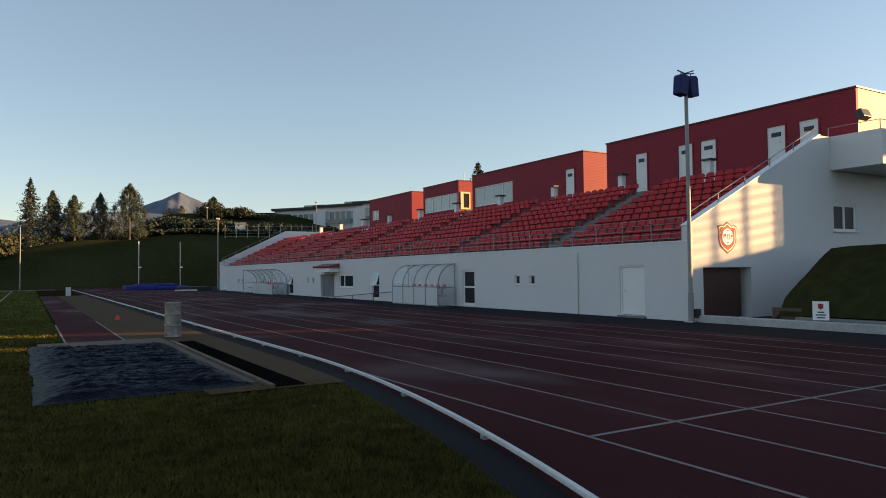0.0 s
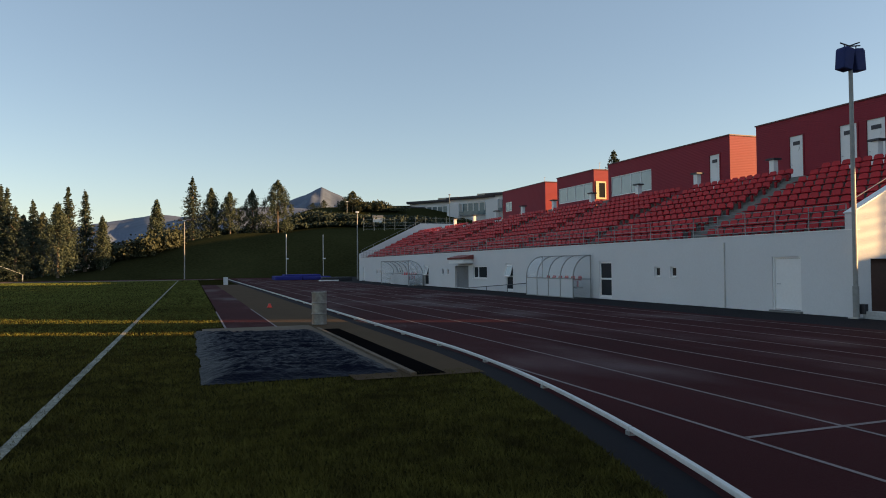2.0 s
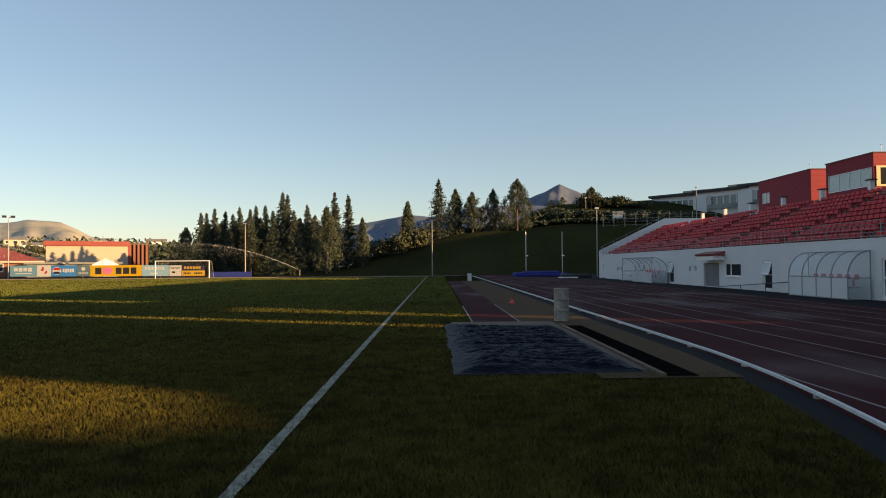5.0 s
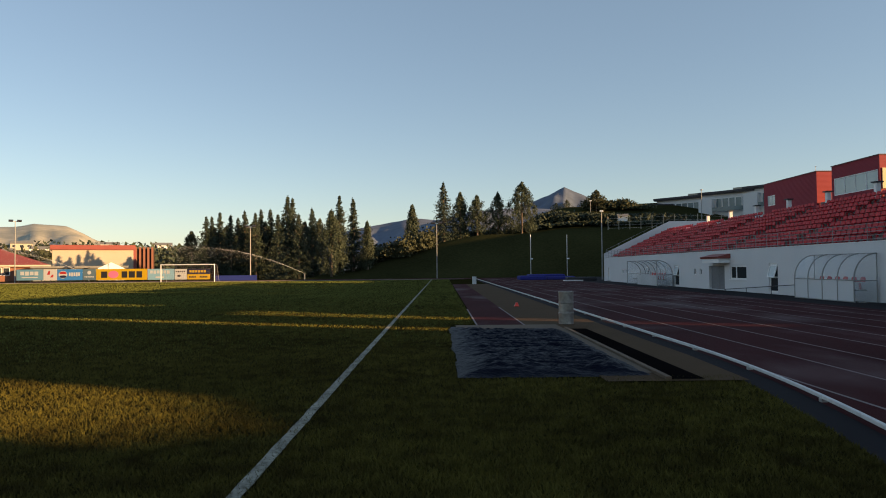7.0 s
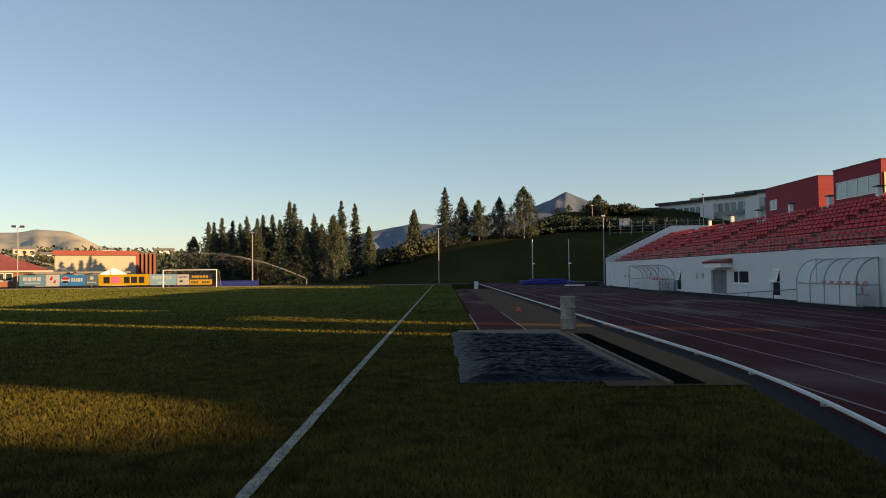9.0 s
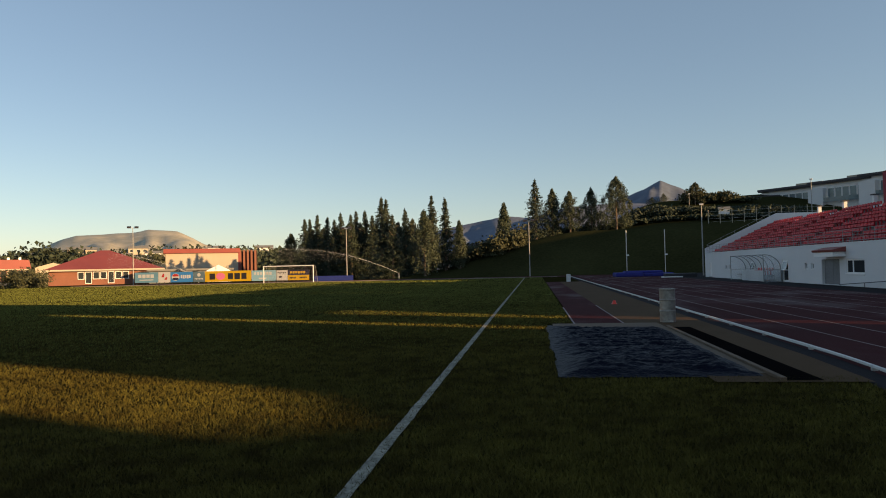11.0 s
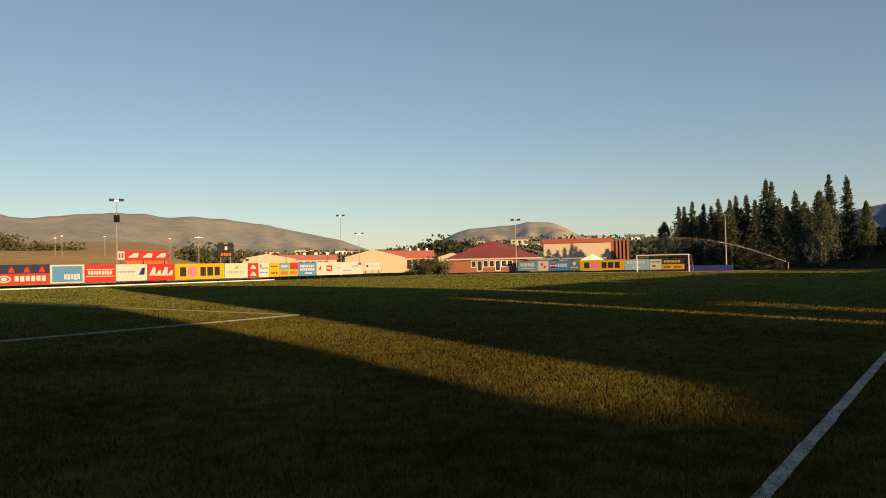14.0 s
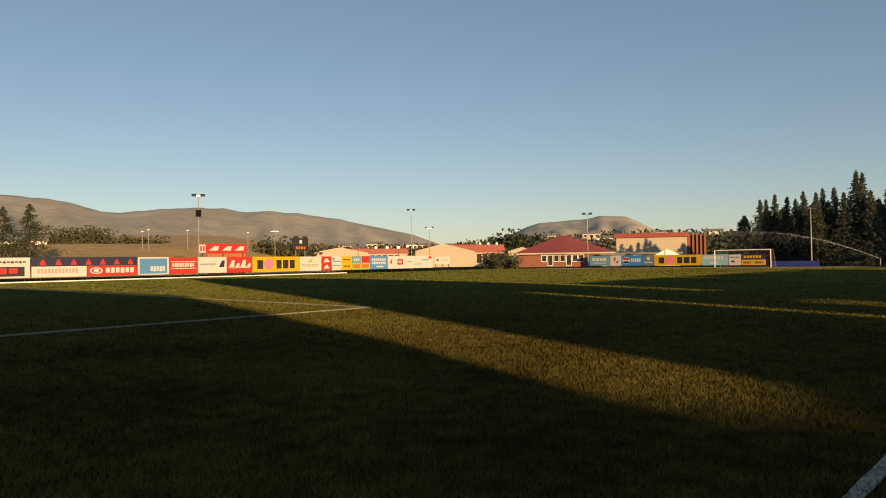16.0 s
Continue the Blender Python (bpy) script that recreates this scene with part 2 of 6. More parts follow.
def kerb_x(y):
    """The inner edge of the track: straight, then the start of the bend."""
    d = BEND_Y - y
    return KERB_X if d <= 0 else KERB_X - BEND_R + math.sqrt(BEND_R * BEND_R - d * d)


kerb_ys = [-14 + 0.75 * k for k in range(37)] + [20, 40, 60, 80, 97]


def ribbon(offset0, offset1, z, y_list=kerb_ys):
    bm = bmesh.new()
    row = [(bm.verts.new((kerb_x(y) + offset0, y, z)), bm.verts.new((kerb_x(y) + offset1, y, z))) for y in y_list]
    for a, b in zip(row, row[1:]):
        bm.faces.new((a[0], a[1], b[1], b[0]))
    return bm


# pitch with a fine height field near the viewer
bm = bmesh.new()
gx = cuts((-78, -20, 4), (-20, 5.2, 0.3))
gy = cuts((-20, 2, 2), (2, 24, 0.3), (24, 97, 4))
gv = []
for y in gy:
    row = []
    for x in gx:
        lim = kerb_x(y) - 0.42
        xx = min(x, lim)
        h = 0.012 * noise.noise((xx * 1.7, y * 1.7, 0)) + 0.008 * noise.noise((xx * 5, y * 5, 3))
        row.append(bm.verts.new((xx, y, h * smooth((lim - xx) / 0.6))))
    gv.append(row)
for j in range(len(gy) - 1):
    for i in range(len(gx) - 1):
        quad = (gv[j][i], gv[j][i + 1], gv[j + 1][i + 1], gv[j + 1][i])
        if quad[1].co.x - quad[0].co.x > 1e-4 or quad[2].co.x - quad[3].co.x > 1e-4:
            bm.faces.new(quad).smooth = True
solid("pitch", bm, M_GRASS, "short mown football pitch grass, dry in places", "pitch", kind="structure")

# track: rubber strip from the kerb to the asphalt in front of the stand
bm = bmesh.new()
row = [(bm.verts.new((kerb_x(y) - 0.05, y, 0.0)), bm.verts.new((15.1, y, 0.0))) for y in kerb_ys]
for a, b in zip(row, row[1:]):
    bm.faces.new((a[0], a[1], b[1], b[0]))
solid("running_track", bm, M_TRACK, "dark red rubber running track with damp patches", "running track", kind="structure")
solid("running_track_bend", flat(rect(-70, 15.1, 97, 107), -0.004), M_TRACK, "far bend of the red running track", "running track", kind="structure")
solid("asphalt_apron", flat(rect(15.1, 40, -30, 107), -0.006), M_ASPHALT, "dark asphalt strip along the stand", "pavement", kind="structure")
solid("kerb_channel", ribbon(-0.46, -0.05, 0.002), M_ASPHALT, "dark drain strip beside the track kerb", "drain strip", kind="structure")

# lane lines
for k in range(9):
    x = 4.80 + 1.215 * k
    solid(f"lane_line_{k + 1}", flat(rect(x - 0.025, x + 0.025, -6, 97), 0.004), M_LINE, "white painted lane line on the track", "track line", kind="structure")
solid("finish_line", flat(rect(4.83, 14.5, 4.98, 5.04), 0.0045), M_LINE, "white painted line across all the lanes", "track line", kind="structure")

# pitch markings
def marking(name, outline):
    bm = bmesh.new()
    prism(bm, outline, "z", 0.0, 0.04)
    solid(name, bm, M_CHALKLIT, "worn white chalk line on the grass", "pitch line", kind="structure")


bm = bmesh.new()
prev = None
for k in range(400):
    y = -8 + 102.6 * k / 399
    w = 0.055 + 0.012 * noise.noise((0, y * 3, 5))
    o = 0.012 * noise.noise((0, y * 2, 9))
    lift = 0.022
    cur = (bm.verts.new((-1.44 - w + o, y, lift)), bm.verts.new((-1.44 + w + o, y, lift)))
    if prev:
        bm.faces.new((prev[0], prev[1], cur[1], cur[0]))
    prev = cur
solid("touch_line", bm, M_CHALK, "worn white chalk touch line on the grass", "pitch line", kind="structure")
marking("goal_line", rect(-66, -1.38, 94.55, 94.67))
marking("box_front_line", rect(-60, -18.1, 15.10, 15.20))
marking("box_side_line", rect(-18.15, -18.05, -6, 15.2))
bm = bmesh.new()
prev = None
for k in range(25):
    a = math.pi * k / 24
    cur = [bm.verts.new((-55.5 + r * 16.4 * math.cos(a), 15.2 + r * 6.8 * math.sin(a), 0.058)) for r in (0.985, 1.0)]
    if prev:
        bm.faces.new((prev[0], prev[1], cur[1], cur[0]))
    prev = cur
bmesh.ops.recalc_face_normals(bm, faces=bm.faces[:])
solid("box_arc_line", bm, M_CHALKLIT, "white chalk arc before the penalty box", "pitch line", kind="structure")
solid("west_kerb", box_bm(-80.2, -80.0, 12, 64, -0.03, 0.09), M_WHITEP, "pale kerb along the far side of the track", "kerb", kind="structure")
solid("far_kerb", box_bm(-70, 3.0, 97.0, 97.12, 0, 0.06), M_LINE, "pale kerb along the far bend", "kerb", kind="structure")

# long jump run-ups and pit surround
solid("run_up", flat(rect(0.95, 2.22, 18.4, 66), 0.030), M_TRACK, "dark red rubber run-up strip for long jump", "run-up", kind="structure")
solid("run_up_verge", flat([(2.22, 9.4), (4.15, 9.4), (4.27, 12), (4.27, 66), (2.22, 66)], 0.028), M_RUNUP, "grey brown worn strip beside the run-up", "run-up verge", kind="structure")
solid("run_up_line_1", flat(rect(0.9, 0.95, 18.6, 26), 0.034), M_LINE, "white run-up edge line", "track line", kind="structure")
solid("run_up_line_2", flat(rect(2.17, 2.22, 18.6, 27), 0.034), M_LINE, "white run-up edge line", "track line", kind="structure")
solid("pit_sand", flat(rect(0.35, 3.05, 10.1, 18.75), 0.032), M_SAND, "pale sand round the covered jump pit", "sand", kind="structure")
# flat sheet painted dark in place of a sunken trench
solid("pit_trench", flat(rect(3.13, 3.58, 9.5, 17.35), 0.036), M_TRENCH, "flat near-black strip standing for the dark trench beside the jump pit", "rubber strip", kind="structure")
bm = box_bm(3.05, 3.13, 9.5, 17.5, 0.0, 0.07, bevel=0.01)
solid("pit_board", bm, mat("worn timber", (0.14, 0.09, 0.055), 0.9, 0, 20, 0.5, 2.0, 0.3), "worn timber edging board of the pit", "edging board", kind="structure")

# aluminium kerb rail on feet
M_RAIL = mat("weathered rail paint", (0.60, 0.60, 0.58), 0.6, 0, 12, 0.15, 1.5, 0.05)
rail = thing("track_kerb_rail", "white aluminium kerb rail on feet round the inside of the track", "kerb rail")
seg = [-2.0 + 2.5 * k for k in range(40)]
for a, b in zip(seg, seg[1:]):
    bm = bmesh.new()
    n = 5 if a < 13 else 1
    for k in range(n):
        ya, yb = a + (b - a) * k / n, a + (b - a) * (k + 1) / n - (0.012 if k == n - 1 else 0)
        own = box_bm(-0.024, 0.024, 0, (Vector((kerb_x(yb), yb)) - Vector((kerb_x(ya), ya))).length, 0.035, 0.08, bevel=0.01 if n > 1 else 0)
        ang = math.atan2(kerb_x(ya) - kerb_x(yb), yb - ya)
        own.transform(Matrix.Translation((kerb_x(ya), ya, 0)) @ Matrix.Rotation(ang, 4, "Z"))
        join(bm, own)
    r = part("rail_length", bm, M_RAIL, rail)
    part("foot", box_bm(kerb_x(b) - 0.035, kerb_x(b) + 0.035, b - 0.035, b + 0.035, -0.005, 0.04), M_STEEL, r)

# ---------------------------------------------------------------- land seen far off
def ridge(name, outline, dist, foot, material, label, rough_amp=0.25):
    """A mountain: outline holds turn to the left and height above the horizon, in degrees."""
    bm = bmesh.new()
    az = [a for a, _ in outline]
    el = [e for _, e in outline]
    n = 90
    rows = []
    for k in range(n + 1):
        a = az[0] + (az[-1] - az[0]) * k / n
        e = float(np.interp(-a, [-v for v in az], el))
        top = dist * math.tan(radians(e)) * (1 + 0.02 * noise.noise((a * 0.9, 0, 7)))
        col = []
        for v in range(15):
            s = v / 14
            d = foot + (dist - foot) * s
            shape = s ** 1.25
            fold = rough_amp * noise.fractal((a * 0.45, s * 2.2, 1.7), 0.9, 2.0, 4) * top * s * (1 - s) * 2.2
            z = top * shape + fold
            col.append(bm.verts.new((-math.sin(radians(a)) * d, math.cos(radians(a)) * d, max(-2, z) if v else -3)))
        col.append(bm.verts.new((-math.sin(radians(a)) * dist * 1.15, math.cos(radians(a)) * dist * 1.15, top * 0.6)))
        rows.append(col)
    for p, q in zip(rows, rows[1:]):
        for v in range(15):
            bm.faces.new((p[v], p[v + 1], q[v + 1], q[v])).smooth = True
    bmesh.ops.recalc_face_normals(bm, faces=bm.faces[:])
    return solid(name, bm, material, label, "mountain", kind="structure")


ridge("backdrop_mountain_west", [(92, 4.2), (84, 4.9), (75.8, 5.12), (73, 4.95), (71.2, 4.58), (69.3, 4.02), (67.4, 4.06), (65.4, 4.34), (63.4, 4.43), (61, 4.44), (59.2, 4.12), (57.4, 4.24),
      (55, 4.02), (52.2, 3.63), (49.6, 3.07), (47.3, 2.58), (45.8, 2.25), (43, 1.2), (40, 0.6)], 3600, 900, M_MOUNT, "long brown heath mountain in low sunlight")
ridge("backdrop_mountain_north_west", [(40, 1.0), (37.5, 2.2), (36.4, 2.66), (35.4, 2.99), (32.6, 3.15), (31.1, 3.3), (30.5, 3.44), (28.5, 3.34), (27.3, 2.8), (26.5, 2.3), (24.5, 1.9), (20, 1.7), (14, 1.2)], 4000, 1500, M_MOUNT, "grey brown flat-topped mountain")
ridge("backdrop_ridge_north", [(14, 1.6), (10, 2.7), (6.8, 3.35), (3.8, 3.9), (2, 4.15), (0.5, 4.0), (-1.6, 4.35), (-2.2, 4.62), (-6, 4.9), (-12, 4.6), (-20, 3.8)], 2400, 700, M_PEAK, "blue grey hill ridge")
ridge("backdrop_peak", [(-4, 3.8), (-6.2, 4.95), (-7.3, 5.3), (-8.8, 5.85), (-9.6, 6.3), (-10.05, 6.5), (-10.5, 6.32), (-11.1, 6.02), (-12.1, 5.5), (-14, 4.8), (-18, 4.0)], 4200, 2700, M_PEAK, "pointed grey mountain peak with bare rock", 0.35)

# ---------------------------------------------------------------- the grandstand
WX, Y0, Y1 = 17.86, 14.6, 76.5
stand = thing("grandstand", "long white concrete grandstand with rows of red plastic seats", "grandstand")


def wall_with_holes(axis_x0, axis_x1, u0, u1, z0, z1, holes, across="y"):
    """A wall of boxes that leaves the openings (u0, u1, z0, z1) free."""
    us = sorted({u0, u1, *[h[0] for h in holes], *[h[1] for h in holes]})
    zs = sorted({z0, z1, *[h[2] for h in holes], *[h[3] for h in holes]})
    bm = bmesh.new()
    for a, b in zip(us, us[1:]):
        runs = []
        for c, d in zip(zs, zs[1:]):
            mu, mz = (a + b) / 2, (c + d) / 2
            if any(h[0] < mu < h[1] and h[2] < mz < h[3] for h in holes):
                continue
            if runs and runs[-1][1] == c:
                runs[-1][1] = d
            else:
                runs.append([c, d])
        for c, d in runs:
            if across == "y":
                box_bm(axis_x0, axis_x1, a, b, c, d, bm)
            else:
                box_bm(a, b, axis_x0, axis_x1, c, d, bm)
    bmesh.ops.remove_doubles(bm, verts=bm.verts[:], dist=1e-4)
    return bm


DOOR_A, DOOR_GLASS = (16.42, 17.56, 0.07, 1.77), (26.72, 27.75, 0.07, 1.70)
HATCHES = [(23.3, 23.66, 1.06, 1.46), (22.3, 22.66, 1.06, 1.46), (47.72, 48.1, 0.95, 1.35), (48.78, 49.16, 0.95, 1.35), (67.0, 67.5, 0.85, 1.25), (68.2, 68.7, 0.85, 1.25)]
WIN_WIDE = (40.7, 43.0, 0.72, 1.55)
GATE = (43.85, 46.4, 0.03, 1.56)
TILT_WINS = [(36.9, 37.9, 0.08, 1.67), (52.3, 53.4, 0.04, 1.62), (60.0, 60.9, 0.4, 1.55)]
DOOR_FAR = (73.7, 74.65, 0.08, 1.52)
holes = [DOOR_A, DOOR_GLASS, WIN_WIDE, GATE, DOOR_FAR, *HATCHES, *TILT_WINS]
part("front_wall", wall_with_holes(WX, WX + 0.25, Y0 + 0.25, Y1 - 0.25, -0.1, 2.5, holes), M_WHITE, stand, "white rendered front wall with small windows and doors")
part("inner_wall", box_bm(WX + 0.9, WX + 1.0, Y0 + 0.3, Y1 - 0.3, -0.05, 2.0), M_DARKIN, stand)
part("wall_cap", box_bm(WX - 0.012, WX + 0.262, Y0 - 0.01, Y1 + 0.01, 2.5, 2.53), M_WHITEP, stand)

# end walls, the south one with its passage
SLOPE = [(WX, 2.5), (WX, 3.0), (18.0, 3.05), (25.13, 6.5), (31.5, 6.5), (31.5, 2.5)]
PASS = (18.53, 20.95, 0.02, 1.67)
END_WIN = (25.9, 27.45, 3.0, 4.0)
bm = wall_with_holes(Y0, Y0 + 0.25, WX, 31.5, -0.1, 2.5, [PASS], across="x")
part("end_wall", bm, M_WHITE, stand, "white rendered end wall with a dark passage")
bm = bmesh.new()
prism(bm, [(WX, 2.5), (WX, 3.0), (18.0, 3.05), (25.13, 6.5), (25.9, 6.5), (25.9, 2.5)], "y", Y0, Y0 + 0.25)
join(bm, wall_with_holes(Y0, Y0 + 0.25, 25.9, 31.5, 2.5, 6.5, [END_WIN], across="x"))
part("gable", bm, M_WHITE, stand, "white sloping gable with a painted shield")
bm = bmesh.new()
prism(bm, [(WX, -0.1), *SLOPE[1:5], (31.5, -0.1)], "y", Y1 - 0.25, Y1)
part("end_wall", bm, M_WHITE, stand, "white sloping far end wall")
bm = bmesh.new()
own = box_bm(-0.17, 7.95, -0.025, 0.285, 0, 0.035)
own.transform(Matrix.Translation((18.0, Y0, 3.055)) @ Matrix.Rotation(-math.atan2(3.45, 7.13), 4, "Y"))
join(bm, own)
part("gable_cap", bm, M_WHITEP, stand)
part("passage_back", box_bm(18.3, 21.2, Y0 + 2.4, Y0 + 2.5, 0, 1.8), M_DARKIN, stand)
bm = box_bm(20.95, 21.0, Y0 + 0.25, Y0 + 2.4, 0, 1.67)
box_bm(18.45, 18.53, Y0 + 0.25, Y0 + 2.4, 0, 1.67, bm)
box_bm(18.45, 21.0, Y0 + 0.25, Y0 + 2.4, 1.67, 1.75, bm)
part("passage_lining", bm, M_WHITE, stand)
part("roller_door", box_bm(18.53, 20.6, Y0 + 0.16, Y0 + 0.22, 0.0, 1.67), mat("brown shutter", (0.075, 0.034, 0.026), 0.6), stand, "dark brown shut door in the passage")
bm = box_bm(31.3, 31.5, Y0 + 0.25, Y1 - 0.25, -0.1, 6.4)
part("back_wall", bm, M_WHITE, stand)

# tiers
ROWS, TREAD, RISE, X_ROW, Z_ROW = 10, 0.66, 0.31, 18.35, 2.28
outline = [(WX + 0.25, 1.7), (WX + 0.25, Z_ROW)]
x, z = X_ROW + 0.5, Z_ROW
for i in range(ROWS - 1):
    outline += [(x, z), (x, z + RISE)]
    x += TREAD
    z += RISE
outline += [(x, z), (x, 5.3), (31.3, 5.3), (31.3, 5.0), (25.4, 4.6)]
part("tier", prism(bmesh.new(), outline, "y", Y0 + 0.25, Y1 - 0.25), M_CONC, stand, "grey concrete stepped tiers and walkway")

AISLES = [22.4 + 7.55 * k for k in range(7)]
for a in AISLES:
    bm = bmesh.new()
    for i in range(ROWS):
        xx = X_ROW + 0.5 + TREAD * i
        box_bm(xx - 0.38, xx - 0.005, a - 0.5, a + 0.5, Z_ROW + RISE * i - 0.01, Z_ROW + RISE * i + RISE * 0.5, bm)
    part("aisle_step", bm, M_CONC, stand)


def seat_mesh():
    """A moulded bucket seat that faces the field (-x), its base at the origin."""
    bm = bmesh.new()
    outline = [(-0.15, 0.375), (-0.16, 0.395), (-0.12, 0.405), (0.08, 0.385), (0.13, 0.42), (0.155, 0.54), (0.165, 0.615), (0.19, 0.605), (0.165, 0.40), (0.11, 0.36)]
    half = 0.19
    n = len(outline)
    rings = []
    for y, inset in ((-half, 0.07), (-half + 0.035, 0.015), (-half + 0.08, 0.0), (half - 0.08, 0.0), (half - 0.035, 0.015), (half, 0.07)):
        rings.append([bm.verts.new((px, y, pz - (inset if pz > 0.6 else 0))) for px, pz in outline])
    for r, s in zip(rings, rings[1:]):
        for k in range(n):
            bm.faces.new((r[k], r[(k + 1) % n], s[(k + 1) % n], s[k]))
    bm.faces.new(rings[0][::-1])
    bm.faces.new(rings[-1])
    box_bm(-0.02, 0.05, -0.05, 0.05, 0, 0.32, bm)
    bmesh.ops.recalc_face_normals(bm, faces=bm.faces[:])
    return bm


# small vents and pillars on the walkway
PILLARS = [20.1 + 5.275 * k for k in range(10)]
for y in PILLARS:
    p = part("pillar", box_bm(25.86, 26.14, y - 0.14, y + 0.14, 5.3, 6.42, bevel=0.015), M_WHITEP, stand, "square white pillar with dark cap")
    part("cap", box_bm(25.76, 26.24, y - 0.25, y + 0.25, 6.42, 6.5), M_DARKSTEEL, p)

# balcony at the south end
bm = box_bm(25.8, 31.5, 12.75, Y0, 5.25, 5.5)
box_bm(25.8, 25.98, 12.75, Y0, 5.5, 6.5, bm)
box_bm(25.98, 31.5, 12.75, 12.93, 5.5, 6.5, bm)
part("balcony", bm, M_WHITE, stand, "white concrete balcony on the end wall")


def railing(points, parent, height=0.8, bars=(0.42, 0.8), step=1.9, r=0.015, name="railing"):
    """Posts and bars along a line of points."""
    for a, b in zip(points, points[1:]):
        a, b = Vector(a), Vector(b)
        n = max(1, round((b - a).length / step))
        for k in range(n):
            p, q = a.lerp(b, k / n), a.lerp(b, (k + 1) / n)
            bm = bmesh.new()
            tube(bm, p, p + Vector((0, 0, height)), r * 1.2, n=6)
            post = part("railing_post", bm, M_POLE, parent)
            for h in bars:
                bm = bmesh.new()
                tube(bm, p + Vector((0, 0, h)), q + Vector((0, 0, h)), r, n=6)
                part("railing_bar", bm, M_POLE, post)


front_rail = thing("front_railing", "galvanised steel railing along the top of the front wall", "railing")
railing([(WX + 0.12, Y0 + 0.3, 2.52), (WX + 0.12, Y1 - 0.3, 2.52)], front_rail, 0.75, (0.1, 0.26, 0.42, 0.58, 0.75), 1.3, 0.013)
gable_rail = thing("gable_handrail", "steel handrail up the sloping gable", "railing")
railing([(18.1, Y0 + 0.12, 3.1), (25.1, Y0 + 0.12, 6.47)], gable_rail, 0.32, (0.32,), 1.7)
far_rail = thing("gable_handrail", "steel handrail up the far sloping gable", "railing")
railing([(18.1, Y1 - 0.12, 3.1), (25.1, Y1 - 0.12, 6.47)], far_rail, 0.32, (0.32,), 1.7)
balcony_rail = thing("balcony_railing", "thin steel railing on the balcony parapet", "railing")
railing([(25.9, Y0 + 0.1, 6.5), (25.9, 12.85, 6.5), (31.2, 12.85, 6.5)], balcony_rail, 0.35, (0.35,), 1.5)


# windows and doors of the front wall
def hatch(h):
    w = thing("window", "small square white-framed window in the front wall", "window", group="small front windows", kind="structure")
    y0, y1, z0, z1 = h
    part("window_frame", wall_with_holes(WX + 0.06, WX + 0.12, y0, y1, z0, z1, [(y0 + 0.05, y1 - 0.05, z0 + 0.05, z1 - 0.05)]), M_WHITEP, w)
    part("pane", box_bm(WX + 0.09, WX + 0.1, y0 + 0.05, y1 - 0.05, z0 + 0.05, z1 - 0.05), M_GLASS, w)
    part("window_sill", box_bm(WX - 0.04, WX + 0.06, y0 - 0.03, y1 + 0.03, z0 - 0.03, z0 - 0.002), M_WHITEP, w)


for h in HATCHES:
    hatch(h)


def tall_window(h, open_top):
    y0, y1, z0, z1 = h
    w = thing("window", "tall white-framed window with its top sash tilted open" if open_top else "tall white-framed glazed door with two panes", "window", group="tall front windows", kind="structure")
    mid = z0 + (z1 - z0) * 0.52
    part("window_frame", wall_with_holes(WX + 0.05, WX + 0.13, y0, y1, z0, z1, [(y0 + 0.09, y1 - 0.09, z0 + 0.1, mid - 0.04), (y0 + 0.09, y1 - 0.09, mid + 0.04, z1 - 0.08)]), M_WHITEP, w)
    part("pane", box_bm(WX + 0.08, WX + 0.09, y0 + 0.09, y1 - 0.09, z0 + 0.1, mid - 0.04), M_GLASS, w)
    if open_top:
        own = wall_with_holes(-0.03, 0.02, y0 + 0.1, y1 - 0.1, mid - z1 + 0.06, 0, [(y0 + 0.17, y1 - 0.17, mid - z1 + 0.12, -0.07)])
        own.transform(Matrix.Translation((WX + 0.04, 0, z1 - 0.09)) @ Matrix.Rotation(radians(16), 4, "Y"))
        s = part("sash", own, M_WHITEP, w, "white sash tilted outwards")
        own = box_bm(-0.008, 0.004, y0 + 0.17, y1 - 0.17, mid - z1 + 0.12, -0.07)
        own.transform(Matrix.Translation((WX + 0.04, 0, z1 - 0.09)) @ Matrix.Rotation(radians(16), 4, "Y"))
        part("sash_pane", own, M_PANE, s)
        part("pane", box_bm(WX + 0.1, WX + 0.11, y0 + 0.09, y1 - 0.09, mid + 0.04, z1 - 0.08), M_GLASS, w)
    else:
        part("pane", box_bm(WX + 0.08, WX + 0.09, y0 + 0.09, y1 - 0.09, mid + 0.04, z1 - 0.08), M_GLASS, w)


for h in TILT_WINS:
    tall_window(h, True)
tall_window(DOOR_GLASS, False)
y0, y1, z0, z1 = WIN_WIDE
w = thing("window", "wide white-framed window with two dark panes", "window", kind="structure")
part("window_frame", wall_with_holes(WX + 0.05, WX + 0.13, y0, y1, z0, z1, [(y0 + 0.08, 42.15, z0 + 0.08, z1 - 0.08), (42.25, y1 - 0.08, z0 + 0.08, z1 - 0.08)]), M_WHITEP, w)
part("pane", box_bm(WX + 0.08, WX + 0.09, y0 + 0.08, 42.15, z0 + 0.08, z1 - 0.08), M_GLASS, w)
part("pane", box_bm(WX + 0.08, WX + 0.09, 42.25, y1 - 0.08, z0 + 0.08, z1 - 0.08), M_GLASS, w)
part("window_sill", box_bm(WX - 0.05, WX + 0.05, y0 - 0.04, y1 + 0.04, z0 - 0.04, z0 - 0.003), M_WHITEP, w)


